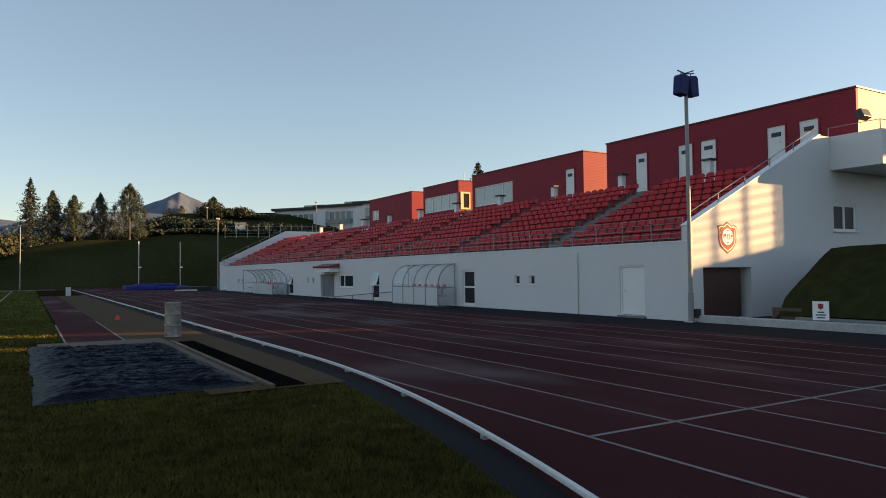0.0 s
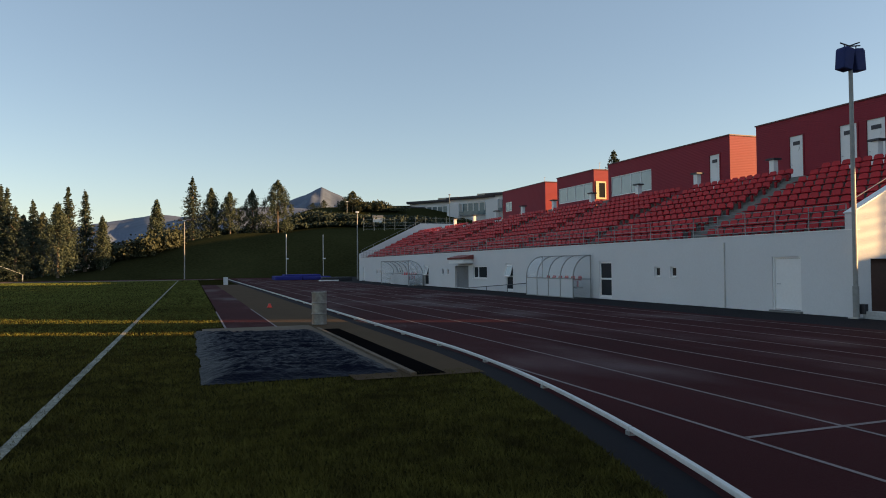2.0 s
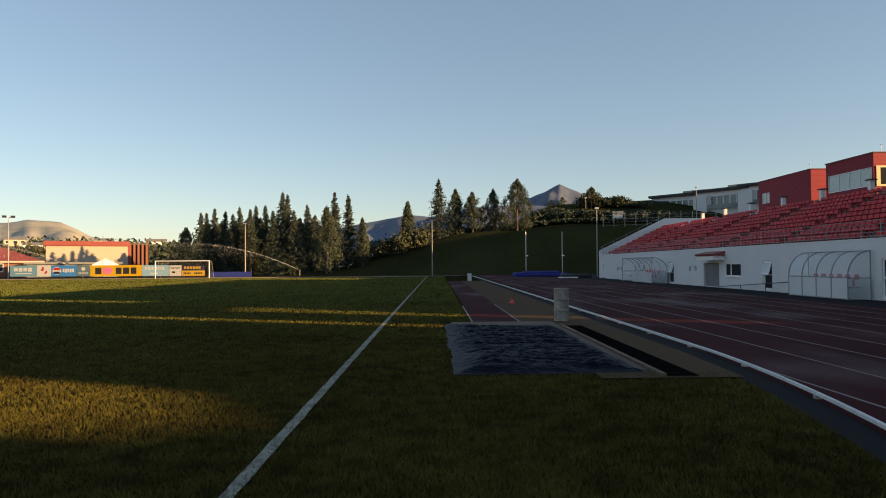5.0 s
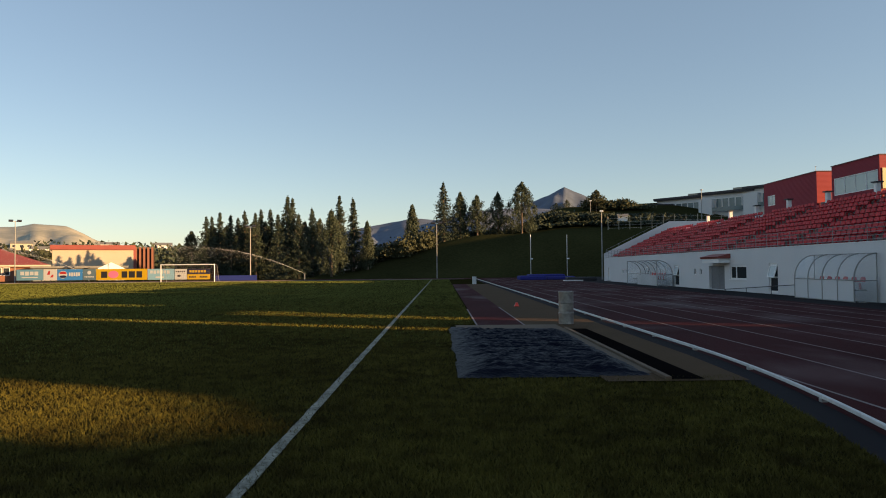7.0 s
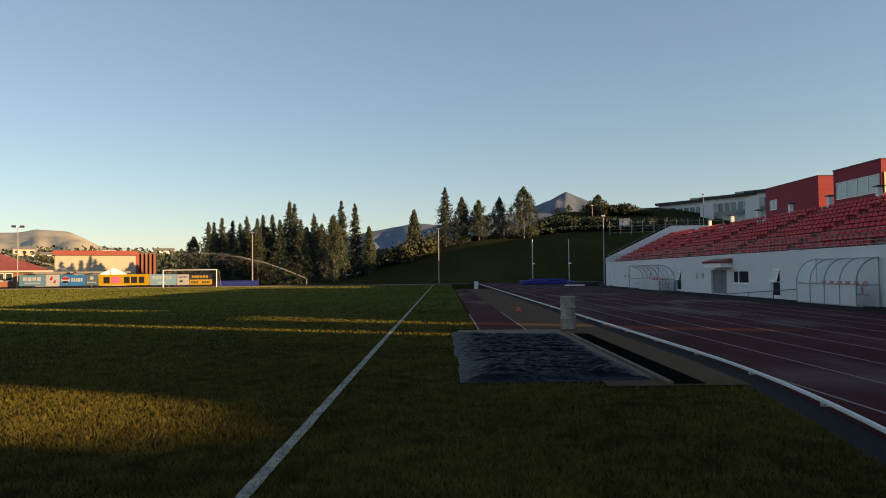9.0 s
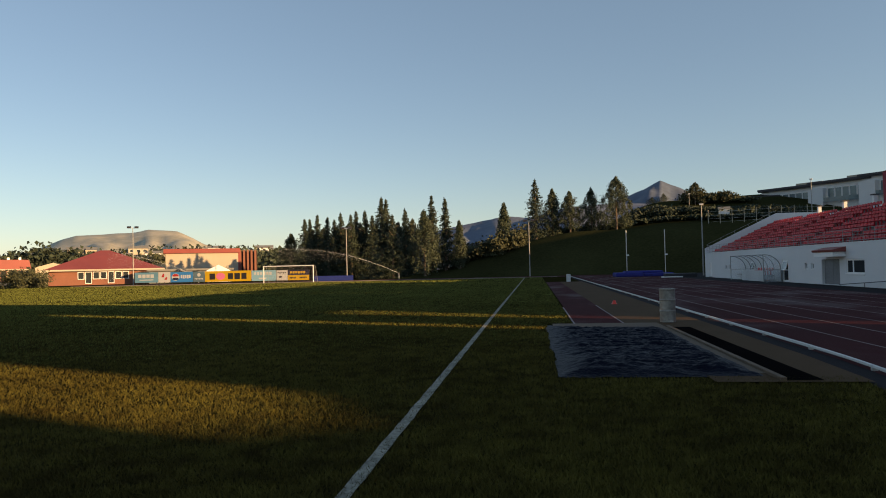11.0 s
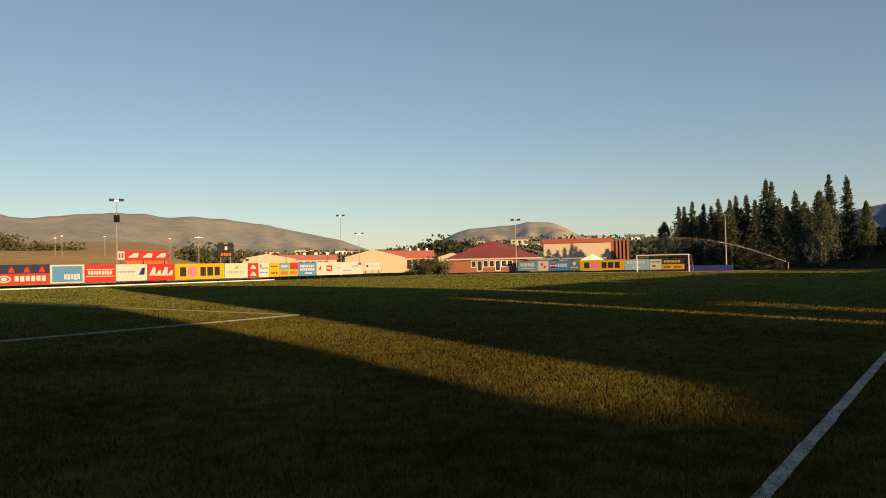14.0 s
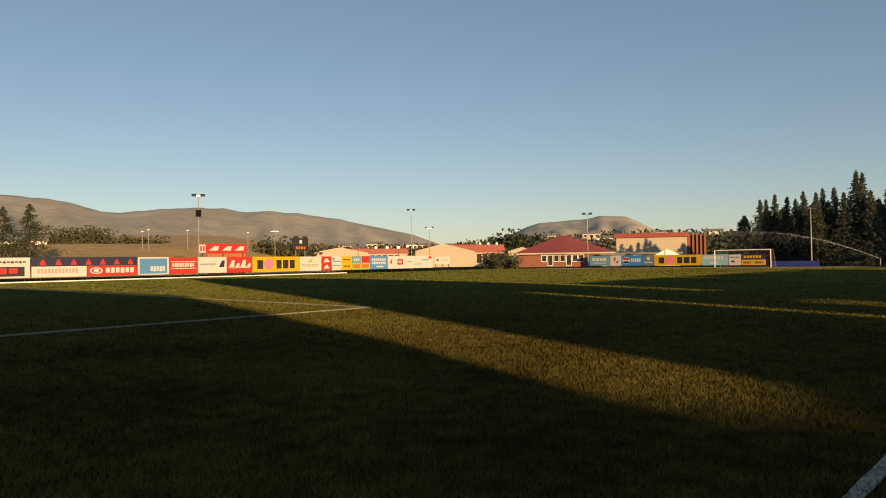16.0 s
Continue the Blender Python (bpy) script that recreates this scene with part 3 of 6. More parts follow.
def plain_door(h, label, material=M_WHITEP):
    y0, y1, z0, z1 = h
    d = thing("door", label, "door", kind="structure")
    part("door_frame", wall_with_holes(WX + 0.04, WX + 0.14, y0, y1, z0, z1, [(y0 + 0.06, y1 - 0.06, z0, z1 - 0.06)]), M_WHITEP, d)
    part("door_leaf", box_bm(WX + 0.07, WX + 0.12, y0 + 0.065, y1 - 0.065, z0 + 0.02, z1 - 0.065, bevel=0.006), material, d)
    bm = bmesh.new()
    tube(bm, (WX + 0.03, y1 - 0.17, 0.9), (WX + 0.07, y1 - 0.17, 0.9), 0.015, n=6)
    tube(bm, (WX + 0.03, y1 - 0.17, 0.9), (WX + 0.03, y1 - 0.3, 0.9), 0.012, n=6)
    part("door_handle", bm, M_STEEL, d)
    part("threshold", box_bm(WX - 0.12, WX + 0.06, y0 - 0.05, y1 + 0.05, -0.02, 0.06), M_CONC, d)


plain_door(DOOR_A, "plain white door with steel lever in the front wall")
plain_door(DOOR_FAR, "plain white door near the far end of the stand")
g = thing("entrance", "recessed grey double doors under a red canopy", "door", kind="structure")
y0, y1, z0, z1 = GATE
M_GREYDOOR = mat("grey door paint", (0.16, 0.17, 0.18), 0.6)
part("door_leaf", box_bm(WX + 0.16, WX + 0.22, y0 + 0.02, 45.1, z0, z1 - 0.02), M_GREYDOOR, g)
part("door_leaf", box_bm(WX + 0.16, WX + 0.22, 45.13, y1 - 0.02, z0, z1 - 0.02), M_GREYDOOR, g)
c = thing("entrance_canopy", "small red hipped canopy over the entrance", "canopy")
bm = bmesh.new()
prism(bm, [(WX, 2.0), (WX - 0.75, 2.0), (WX - 0.8, 2.12), (WX, 2.3)], "y", 42.9, 45.9)
part("canopy_roof", bm, M_ROOFRED, c)
part("canopy_soffit", box_bm(WX - 0.7, WX, 43.0, 45.8, 1.72, 2.0), M_WHITEP, c)
bm = bmesh.new()
tube(bm, (WX - 0.03, 19.68, 0.0), (WX - 0.03, 19.68, 2.3), 0.022, n=6)
solid("downpipe", bm, M_STEEL, "thin grey downpipe on the front wall", "pipe")

# end-wall window, dark blinds close behind dull glass
M_BLIND = mat("dull dark pane", (0.045, 0.048, 0.055), 0.45, 0, 3, 0.2, 0.5, 0.02)
w = thing("window", "white-framed two-pane window in the end wall", "window", kind="structure")
x0, x1, z0, z1 = END_WIN
part("window_frame", wall_with_holes(Y0 + 0.04, Y0 + 0.12, x0, x1, z0, z1, [(x0 + 0.08, 26.62, z0 + 0.08, z1 - 0.08), (26.72, x1 - 0.08, z0 + 0.08, z1 - 0.08)], across="x"), M_WHITEP, w)
part("pane", box_bm(x0 + 0.08, 26.62, Y0 + 0.08, Y0 + 0.09, z0 + 0.08, z1 - 0.08), M_BLIND, w)
part("pane", box_bm(26.72, x1 - 0.08, Y0 + 0.08, Y0 + 0.09, z0 + 0.08, z1 - 0.08), M_BLIND, w)
part("window_sill", box_bm(x0 - 0.05, x1 + 0.05, Y0 - 0.06, Y0 + 0.04, z0 - 0.05, z0 - 0.003), M_WHITEP, w)

# painted shield: plain shapes in its colours
M_SHIELD = plain("shield red", (0.36, 0.022, 0.016), 0.7)
shield = thing("wall_shield", "red and white painted club shield on the gable", "emblem")


def shield_outline(cx, cz, w, h):
    pts = [(-0.5, 0.36), (-0.36, 0.40), (-0.22, 0.38), (0, 0.5), (0.22, 0.38), (0.36, 0.40), (0.5, 0.36), (0.44, 0.2), (0.46, -0.05), (0.38, -0.26), (0.2, -0.4), (0, -0.5), (-0.2, -0.4), (-0.38, -0.26), (-0.46, -0.05), (-0.44, 0.2)]
    return [(cx + px * w, cz + pz * h) for px, pz in pts]


part("field", prism(bmesh.new(), shield_outline(19.75, 2.64, 0.98, 1.04), "y", Y0 - 0.012, Y0 - 0.003), M_SHIELD, shield)
part("border", prism(bmesh.new(), shield_outline(19.75, 2.64, 0.86, 0.92), "y", Y0 - 0.016, Y0 - 0.0125), M_WHITEP, shield)
part("field", prism(bmesh.new(), shield_outline(19.75, 2.64, 0.80, 0.86), "y", Y0 - 0.020, Y0 - 0.0165), M_SHIELD, shield)
disc = [(19.75 + 0.27 * math.cos(a * math.pi / 12), 2.66 + 0.27 * math.sin(a * math.pi / 12)) for a in range(24)]
part("disc", prism(bmesh.new(), disc, "y", Y0 - 0.024, Y0 - 0.0205), M_WHITEP, shield)
for dx, dz, ww, hh in ((-0.19, 0.02, 0.035, 0.17), (-0.12, 0.05, 0.07, 0.09), (-0.02, 0.0, 0.035, 0.16), (0.08, 0.0, 0.035, 0.16), (0.03, 0.07, 0.11, 0.03), (0.03, -0.07, 0.11, 0.03), (0.17, 0.0, 0.035, 0.16), (0.22, 0.04, 0.06, 0.08), (0.0, -0.19, 0.12, 0.035), (0.0, 0.2, 0.12, 0.035)):
    part("bar", box_bm(19.75 + dx - ww / 2, 19.75 + dx + ww / 2, Y0 - 0.028, Y0 - 0.0245, 2.66 + dz - hh / 2, 2.66 + dz + hh / 2), M_SHIELD, shield)


# ---------------------------------------------------------------- red boxes on top
BX, BTOP, BFLOOR = 27.5, 8.55, 5.3
M_CAPR = mat("dark red flashing", (0.10, 0.012, 0.014), 0.5)


def clad_wall(parent, x0, x1, y0, y1, z0, z1, holes=()):
    part("wall", wall_with_holes(x0, x1, y0, y1, z0, z1, list(holes)), M_CLAD, parent)


def press_box(y0, y1, top, label, holes=(), south=None):
    b = thing("press_box", label, "cabin", group="red cabins on the stand")
    clad_wall(b, BX, BX + 0.15, y0, y1, BFLOOR, top, holes)
    part("wall", box_bm(BX + 0.15, 31.2, y0, y0 + 0.15, BFLOOR, top), south or M_CLAD, b)
    part("wall", box_bm(BX + 0.15, 31.2, y1 - 0.15, y1, BFLOOR, top), M_CLAD, b)
    part("wall", box_bm(31.2, 31.35, y0, y1, BFLOOR, top), M_CLAD, b)
    part("roof", box_bm(BX - 0.05, 31.4, y0 - 0.05, y1 + 0.05, top, top + 0.06), M_CAPR, b)
    return b


def box_door(parent, ya, yb, top=7.68):
    d = part("door", box_bm(BX + 0.02, BX + 0.08, ya, yb, BFLOOR, top, bevel=0.008), M_WHITEP, parent, "white cabin door with a dark plate")
    part("door_frame", wall_with_holes(BX - 0.03, BX + 0.02, ya - 0.07, yb + 0.07, BFLOOR, top + 0.07, [(ya, yb, BFLOOR, top)]), M_CLAD, d)
    part("plate", box_bm(BX - 0.002, BX + 0.018, ya + 0.2, yb - 0.2, top - 0.45, top - 0.27), M_DARKSTEEL, d)
    bm = bmesh.new()
    tube(bm, (BX - 0.03, yb - 0.12, BFLOOR + 1.0), (BX + 0.02, yb - 0.12, BFLOOR + 1.0), 0.02, n=6)
    part("door_handle", bm, M_STEEL, d)
    bm = bmesh.new()
    tube(bm, (BX - 0.004, ya + 0.3, top - 0.62), (BX + 0.018, ya + 0.3, top - 0.62), 0.09, n=14)
    part("door_sticker", bm, M_WHITEP, d)


def box_window(parent, ya, yb, za, zb, n):
    w = part("window", wall_with_holes(BX + 0.02, BX + 0.1, ya, yb, za, zb, [(ya + 0.05 + (yb - ya - 0.05) * k / n, ya + (yb - ya - 0.05) * (k + 1) / n, za + 0.06, zb - 0.06) for k in range(n)]), M_WHITEP, parent, "long white-framed window band")
    for k in range(n):
        part("pane", box_bm(BX + 0.05, BX + 0.06, ya + 0.05 + (yb - ya - 0.05) * k / n, ya + (yb - ya - 0.05) * (k + 1) / n, za + 0.06, zb - 0.06), M_MIRRORISH, w)


# pale base colour stands in for sky reflected in the cabin panes
M_MIRRORISH = mat("pale reflecting glass", (0.36, 0.42, 0.42), 0.08, 0, 2, 0.1, 0.5, 0.0, spec=0.7)
doors1 = [(16.0, 16.82), (17.44, 18.28), (20.87, 21.73), (22.2, 23.05), (25.05, 25.83)]
b1 = press_box(14.5, 27.95, 8.57, "long dark red corrugated cabin with white doors", [(a, b, BFLOOR, 7.68) for a, b in doors1], M_TIMBERCLAD)
for a, b in doors1:
    box_door(b1, a, b)
b2 = press_box(29.82, 41.45, 8.5, "red corrugated cabin with a window band and a white door", [(30.6, 31.38, BFLOOR, 7.62), (36.65, 41.1, 6.25, 7.6)])
box_door(b2, 30.6, 31.38, 7.62)
box_window(b2, 36.65, 41.1, 6.25, 7.6, 4)
b3 = press_box(43.3, 48.65, 8.42, "small red corrugated cabin with a corner window", [(43.5, 48.4, 6.35, 7.55)])
box_window(b3, 43.5, 48.4, 6.35, 7.55, 4)
w = part("window", wall_with_holes(43.25, 43.3, 27.65, 28.5, 6.3, 7.6, [(27.9, 28.4, 6.42, 7.48)], across="x"), mat("pale yellow frame", (0.75, 0.66, 0.42), 0.6), b3, "pale yellow corner window frame")
part("pane", box_bm(27.9, 28.4, 43.28, 43.295, 6.42, 7.48), M_GLASS, w)
b4 = press_box(50.62, 58.95, 8.38, "plain red corrugated cabin with a small window", [(57.0, 58.3, 6.5, 7.35)])
box_window(b4, 57.0, 58.3, 6.5, 7.35, 2)
roof_hatch = solid("roof_vent", box_bm(28.6, 30.4, 35.6, 38.4, 8.56, 8.75, bevel=0.02), M_DARKSTEEL, "flat dark roof vent on a red cabin", "roof vent")
for yy, zz in ((43.6, 8.48), (52.0, 8.44)):
    bm = bmesh.new()
    tube(bm, (28.2, yy, zz), (28.2, yy, zz + 0.55), 0.02, n=6)
    tube(bm, (28.2, yy - 0.15, zz + 0.5), (28.2, yy + 0.15, zz + 0.5), 0.012, n=6)
    solid("roof_antenna", bm, M_STEEL, "thin aerial on a cabin roof", "aerial")
for yy in (13.9,):
    f = thing("floodlight", "small dark floodlight on a bracket above the balcony", "floodlight")
    bm = bmesh.new()
    tube(bm, (27.0, 14.2, 6.5), (27.0, 14.2, 7.25), 0.03, n=6)
    part("bracket", bm, M_DARKSTEEL, f)
    own = box_bm(-0.3, 0.3, -0.14, 0.14, -0.18, 0.18, bevel=0.03)
    own.transform(Matrix.Translation((27.0, 14.0, 7.35)) @ Matrix.Rotation(radians(-25), 4, "X"))
    part("lamp_head", own, M_DARKSTEEL, f)

# bits between the cabins
for y0, y1 in ((28.0, 29.75), (41.5, 43.2), (48.7, 50.55)):
    s = solid("gap_wall", box_bm(27.7, 27.85, y0, y1, BFLOOR, 6.1), M_CONC, "low grey wall between two cabins", "low wall")

# ---------------------------------------------------------------- pole with loudspeakers
sp = thing("speaker_pole", "tall galvanised pole with loudspeakers on top", "pole")
bm = bmesh.new()
tube(bm, (17.62, 14.35, 0), (17.62, 14.35, 0.9), 0.085, n=12)
tube(bm, (17.62, 14.35, 0.9), (17.62, 14.35, 7.6), 0.065, 0.055, n=12)
part("pole", bm, M_POLE, sp)
part("base_plate", box_bm(17.47, 17.77, 14.2, 14.5, -0.006, 0.03), M_STEEL, sp)
for dx, dy, rot in ((-0.215, 0.0, 8), (0.225, 0.0, -7)):
    own = bmesh.new()
    prism(own, [(-0.17, -0.32), (0.17, -0.32), (0.195, 0.24), (0.14, 0.31), (-0.14, 0.31), (-0.195, 0.24)], "y", -0.16, 0.16)
    bmesh.ops.bevel(own, geom=own.edges[:], offset=0.02, segments=1, affect="EDGES")
    own.transform(Matrix.Translation((17.62 + dx, 14.35 + dy, 7.3)) @ Matrix.Rotation(radians(rot), 4, "Y"))
    s = part("loudspeaker", own, M_SPEAKER, sp, "dark blue loudspeaker")
    bm = bmesh.new()
    tube(bm, (17.62, 14.35, 7.68), (17.62 + dx * 1.7, 14.35, 7.74), 0.02, n=6)
    tube(bm, (17.62 + dx, 14.35, 7.5), (17.62 + dx, 14.35, 7.72), 0.015, n=6)
    part("bracket", bm, M_DARKSTEEL, s)
bm = bmesh.new()
tube(bm, (17.62, 14.05, 7.7), (17.62, 14.65, 7.7), 0.018, n=6)
part("cross_bar", bm, M_DARKSTEEL, sp)
part("junction_box", box_bm(17.7, 17.84, 14.15, 14.32, 0.12, 0.4, bevel=0.01), M_DARKSTEEL, sp)

# ---------------------------------------------------------------- dugouts
def dugout(y0, y1, front, back, label, ribs):
    """A curved clear shelter. front: side whose top curves over; it may stand with its back to the field."""
    d = thing("dugout", label, "dugout", group="team shelters")
    s = 1 if back > front else -1
    depth = abs(back - front)
    prof = [(front, 0.0), (front, 0.95)] + [(front + s * depth * (1 - math.cos(a)), 0.95 + 1.07 * math.sin(a)) for a in [radians(11.25 * k) for k in range(1, 9)]]
    for k in range(ribs + 1):
        y = y0 + (y1 - y0) * k / ribs
        bm = bmesh.new()
        for p, q in zip(prof, prof[1:]):
            tube(bm, (p[0], y, p[1]), (q[0], y, q[1]), 0.028, n=6)
        part("rib", bm, M_POLE, d)
    for k in range(ribs):
        ya, yb = y0 + (y1 - y0) * k / ribs + 0.03, y0 + (y1 - y0) * (k + 1) / ribs - 0.03
        bm = bmesh.new()
        ring = [(bm.verts.new((px, ya, pz)), bm.verts.new((px, yb, pz))) for px, pz in prof[1:]]
        for a, b in zip(ring, ring[1:]):
            bm.faces.new((a[0], a[1], b[1], b[0])).smooth = True
        part("roof_sheet", bm, M_CLEAR, d)
        part("lower_panel", box_bm(min(front, front + s * 0.02), max(front, front + s * 0.02), ya, yb, 0.05, 0.9), M_MILKY, d)
    for y in (y0, y1):
        bm = bmesh.new()
        prism(bm, [(px, pz) for px, pz in prof] + [(back, 0.0)], "y", y - 0.004, y + 0.004)
        part("end_panel", bm, M_CLEAR, d)
        bm = bmesh.new()
        tube(bm, (back, y, 0), (back, y, 2.02), 0.028, n=6)
        tube(bm, (front, y, 0.9), (back, y, 0.9), 0.02, n=6)
        part("end_post", bm, M_POLE, d)
    for z, x in ((0.92, front), (2.02, back), (0.03, front)):
        bm = bmesh.new()
        tube(bm, (x, y0, z), (x, y1, z), 0.025, n=6)
        part("long_bar", bm, M_POLE, d)
    n = min(6, int((y1 - y0) / 0.62) - 1)
    xm = (front + back) / 2
    part("bench", box_bm(xm - 0.15, xm + 0.15, y0 + 0.15, y1 - 0.15, 0.46, 0.52), M_CONC, d)
    for k in range(n):
        own = seat_mesh()
        own.transform(Matrix.Translation((xm, y0 + 0.4 + k * 0.62, 0.52)) @ Matrix.Scale(0.85, 4))
        part("seat", own, M_SEAT, d)


M_DULLWHITE = mat("scuffed white panel", (0.55, 0.57, 0.58), 0.5)
dugout(28.3, 33.05, 16.8, 17.75, "curved clear team shelter on a steel frame with red seats", 4)
dugout(53.3, 61.8, 17.7, 16.5, "long curved clear team shelter by the far end", 6)
part("side_panel", box_bm(16.49, 16.53, 53.35, 58.6, 0.05, 0.85), M_DULLWHITE, bpy.context.scene.objects["dugout.001"], "scuffed white side panel")

# ramp rail in front of the entrance
rr = thing("ramp_handrail", "thin dark handrail along the ramp by the entrance", "handrail")
bm = bmesh.new()
tube(bm, (17.3, 42.6, 0.1), (17.3, 33.4, 0.62), 0.025, n=6)
part("rail", bm, M_DARKSTEEL, rr)
for y, z in ((42.4, 0.11), (39.5, 0.27), (36.5, 0.45), (33.6, 0.6)):
    bm = bmesh.new()
    tube(bm, (17.3, y, -0.01), (17.3, y, z), 0.02, n=6)
    part("post", bm, M_DARKSTEEL, rr)

# ---------------------------------------------------------------- kerbs, bank and sign by the south end
solid("low_kerb_wall", box_bm(17.75, 18.1, 8.75, 14.25, -0.02, 0.20, bevel=0.015), M_DULLWALL, "low white kerb wall before the passage", "kerb", kind="structure")
solid("upper_kerb_wall", box_bm(18.1, 18.4, -30, 11.3, -0.02, 0.27, bevel=0.015), M_CONC, "white kerb wall below the grass bank", "kerb", kind="structure")
bm = bmesh.new()

BANK_X = [18.38 + 0.3 * k for k in range(26)] + [28, 34, 46]
BANK = [(x, float(np.interp(x, (18.38, 18.6, 19.0, 19.84, 21.04, 22.6, 28, 46), (0.3, 0.72, 0.98, 1.49, 2.2, 2.32, 2.1, 1.4)))) for x in BANK_X]


def bank_height(x, y, z):
    """Uneven top of the bank."""
    return z + 0.04 * noise.noise((x, y, 2)) * min(1, z)


rows = []
for k in range(98):
    y = 11.95 - (0.25 * k if k < 70 else 17.5 + 1.5 * (k - 70))
    rows.append([bm.verts.new((x, y, bank_height(x, y, z))) for x, z in BANK])
for a, b in zip(rows, rows[1:]):
    for k in range(len(BANK) - 1):
        bm.faces.new((a[k], b[k], b[k + 1], a[k + 1])).smooth = True
skirt = [bm.verts.new((v.co.x, v.co.y + 0.3, -0.05)) for v in rows[0]]
for k in range(len(BANK) - 1):
    bm.faces.new((rows[0][k], rows[0][k + 1], skirt[k + 1], skirt[k]))
bmesh.ops.recalc_face_normals(bm, faces=bm.faces[:])
solid("grass_bank", bm, M_BANK, "dark grass bank beside the end wall", "bank", kind="structure")
solid("bank_board", box_bm(18.45, 18.52, 11.32, 12.2, -0.02, 0.5), mat("brown timber", (0.10, 0.06, 0.04), 0.8), "brown timber retaining board", "board", kind="structure")
sg = thing("notice_board", "small white leaning notice board with red emblem", "sign")
tilt = Matrix.Translation((17.98, 10.5, 0.24)) @ Matrix.Rotation(radians(-60), 4, "Z") @ Matrix.Scale(0.8, 4) @ Matrix.Rotation(radians(-10), 4, "X")
def on_sign(bm):
    bm.transform(tilt)
    return bm
part("panel", on_sign(box_bm(-0.24, 0.24, -0.015, 0.015, 0, 0.62)), M_WHITEP, sg)
part("emblem", on_sign(prism(bmesh.new(), shield_outline(0, 0.45, 0.17, 0.21), "y", -0.02, -0.0155)), M_SHIELD, sg)
for k, wd in enumerate((0.2, 0.3, 0.24)):
    part("text_bar", on_sign(box_bm(-wd / 2, wd / 2, -0.02, -0.0155, 0.24 - 0.09 * k, 0.28 - 0.09 * k)), M_BLACK, sg)

# ---------------------------------------------------------------- things on the field
dr = thing("oil_drum", "dented galvanised steel oil drum standing on end", "drum", at=pose(3.36, 18.85, 0.03))
bm = bmesh.new()
prof = [(0.275, 0.0), (0.29, 0.012), (0.285, 0.04), (0.285, 0.27), (0.298, 0.285), (0.298, 0.305), (0.285, 0.32), (0.285, 0.56), (0.298, 0.575), (0.298, 0.595), (0.285, 0.61), (0.285, 0.83), (0.292, 0.85), (0.29, 0.88), (0.275, 0.88), (0.27, 0.862)]
n = 40
rings = []
for r, z in [(0.7 * r, z) for r, z in prof]:
    rings.append([bm.verts.new(((r + 0.012 * noise.noise((math.cos(6.283 * k / n) * 1.6, math.sin(6.283 * k / n) * 1.6, z * 2.5))) * math.cos(6.283185 * k / n), (r + 0.012 * noise.noise((math.cos(6.283 * k / n) * 1.6, math.sin(6.283 * k / n) * 1.6, z * 2.5))) * math.sin(6.283185 * k / n), z)) for k in range(n)])
for a, b in zip(rings, rings[1:]):
    for k in range(n):
        bm.faces.new((a[k], a[(k + 1) % n], b[(k + 1) % n], b[k]))
bm.faces.new(rings[0][::-1])
part("drum_body", bm, mat("scratched zinc", (0.26, 0.255, 0.24), 0.38, 0.6, 14, 0.4, 5.0, 0.3), dr)
bm = bmesh.new()
tube(bm, (0, 0, 0.84), (0, 0, 0.862), 0.19, n=32)
part("drum_lid", bm, M_DARKSTEEL, dr)
bm = bmesh.new()
tube(bm, (0.12, -0.1, 0.862), (0.12, -0.1, 0.885), 0.028, n=10)
part("bung", bm, M_STEEL, dr)
bm = bmesh.new()
tube(bm, (3.1, 67.2, 0), (3.1, 67.2, 0.72), 0.2, n=20)
solid("far_drum", bm, M_DULLWHITE, "pale drum standing at the far end of the run-up", "drum")
cone = thing("marker_cone", "small bright red plastic marker cone", "cone", at=pose(2.95, 27.6, 0.03))
bm = bmesh.new()
tube(bm, (0, 0, 0.02), (0, 0, 0.15), 0.085, 0.045, n=16)
M_CONE = plain("cone red", (0.75, 0.04, 0.02), 0.4)
part("cone_body", bm, M_CONE, cone)
part("cone_base", box_bm(-0.1, 0.1, -0.1, 0.1, 0, 0.02, bevel=0.006), M_CONE, cone)

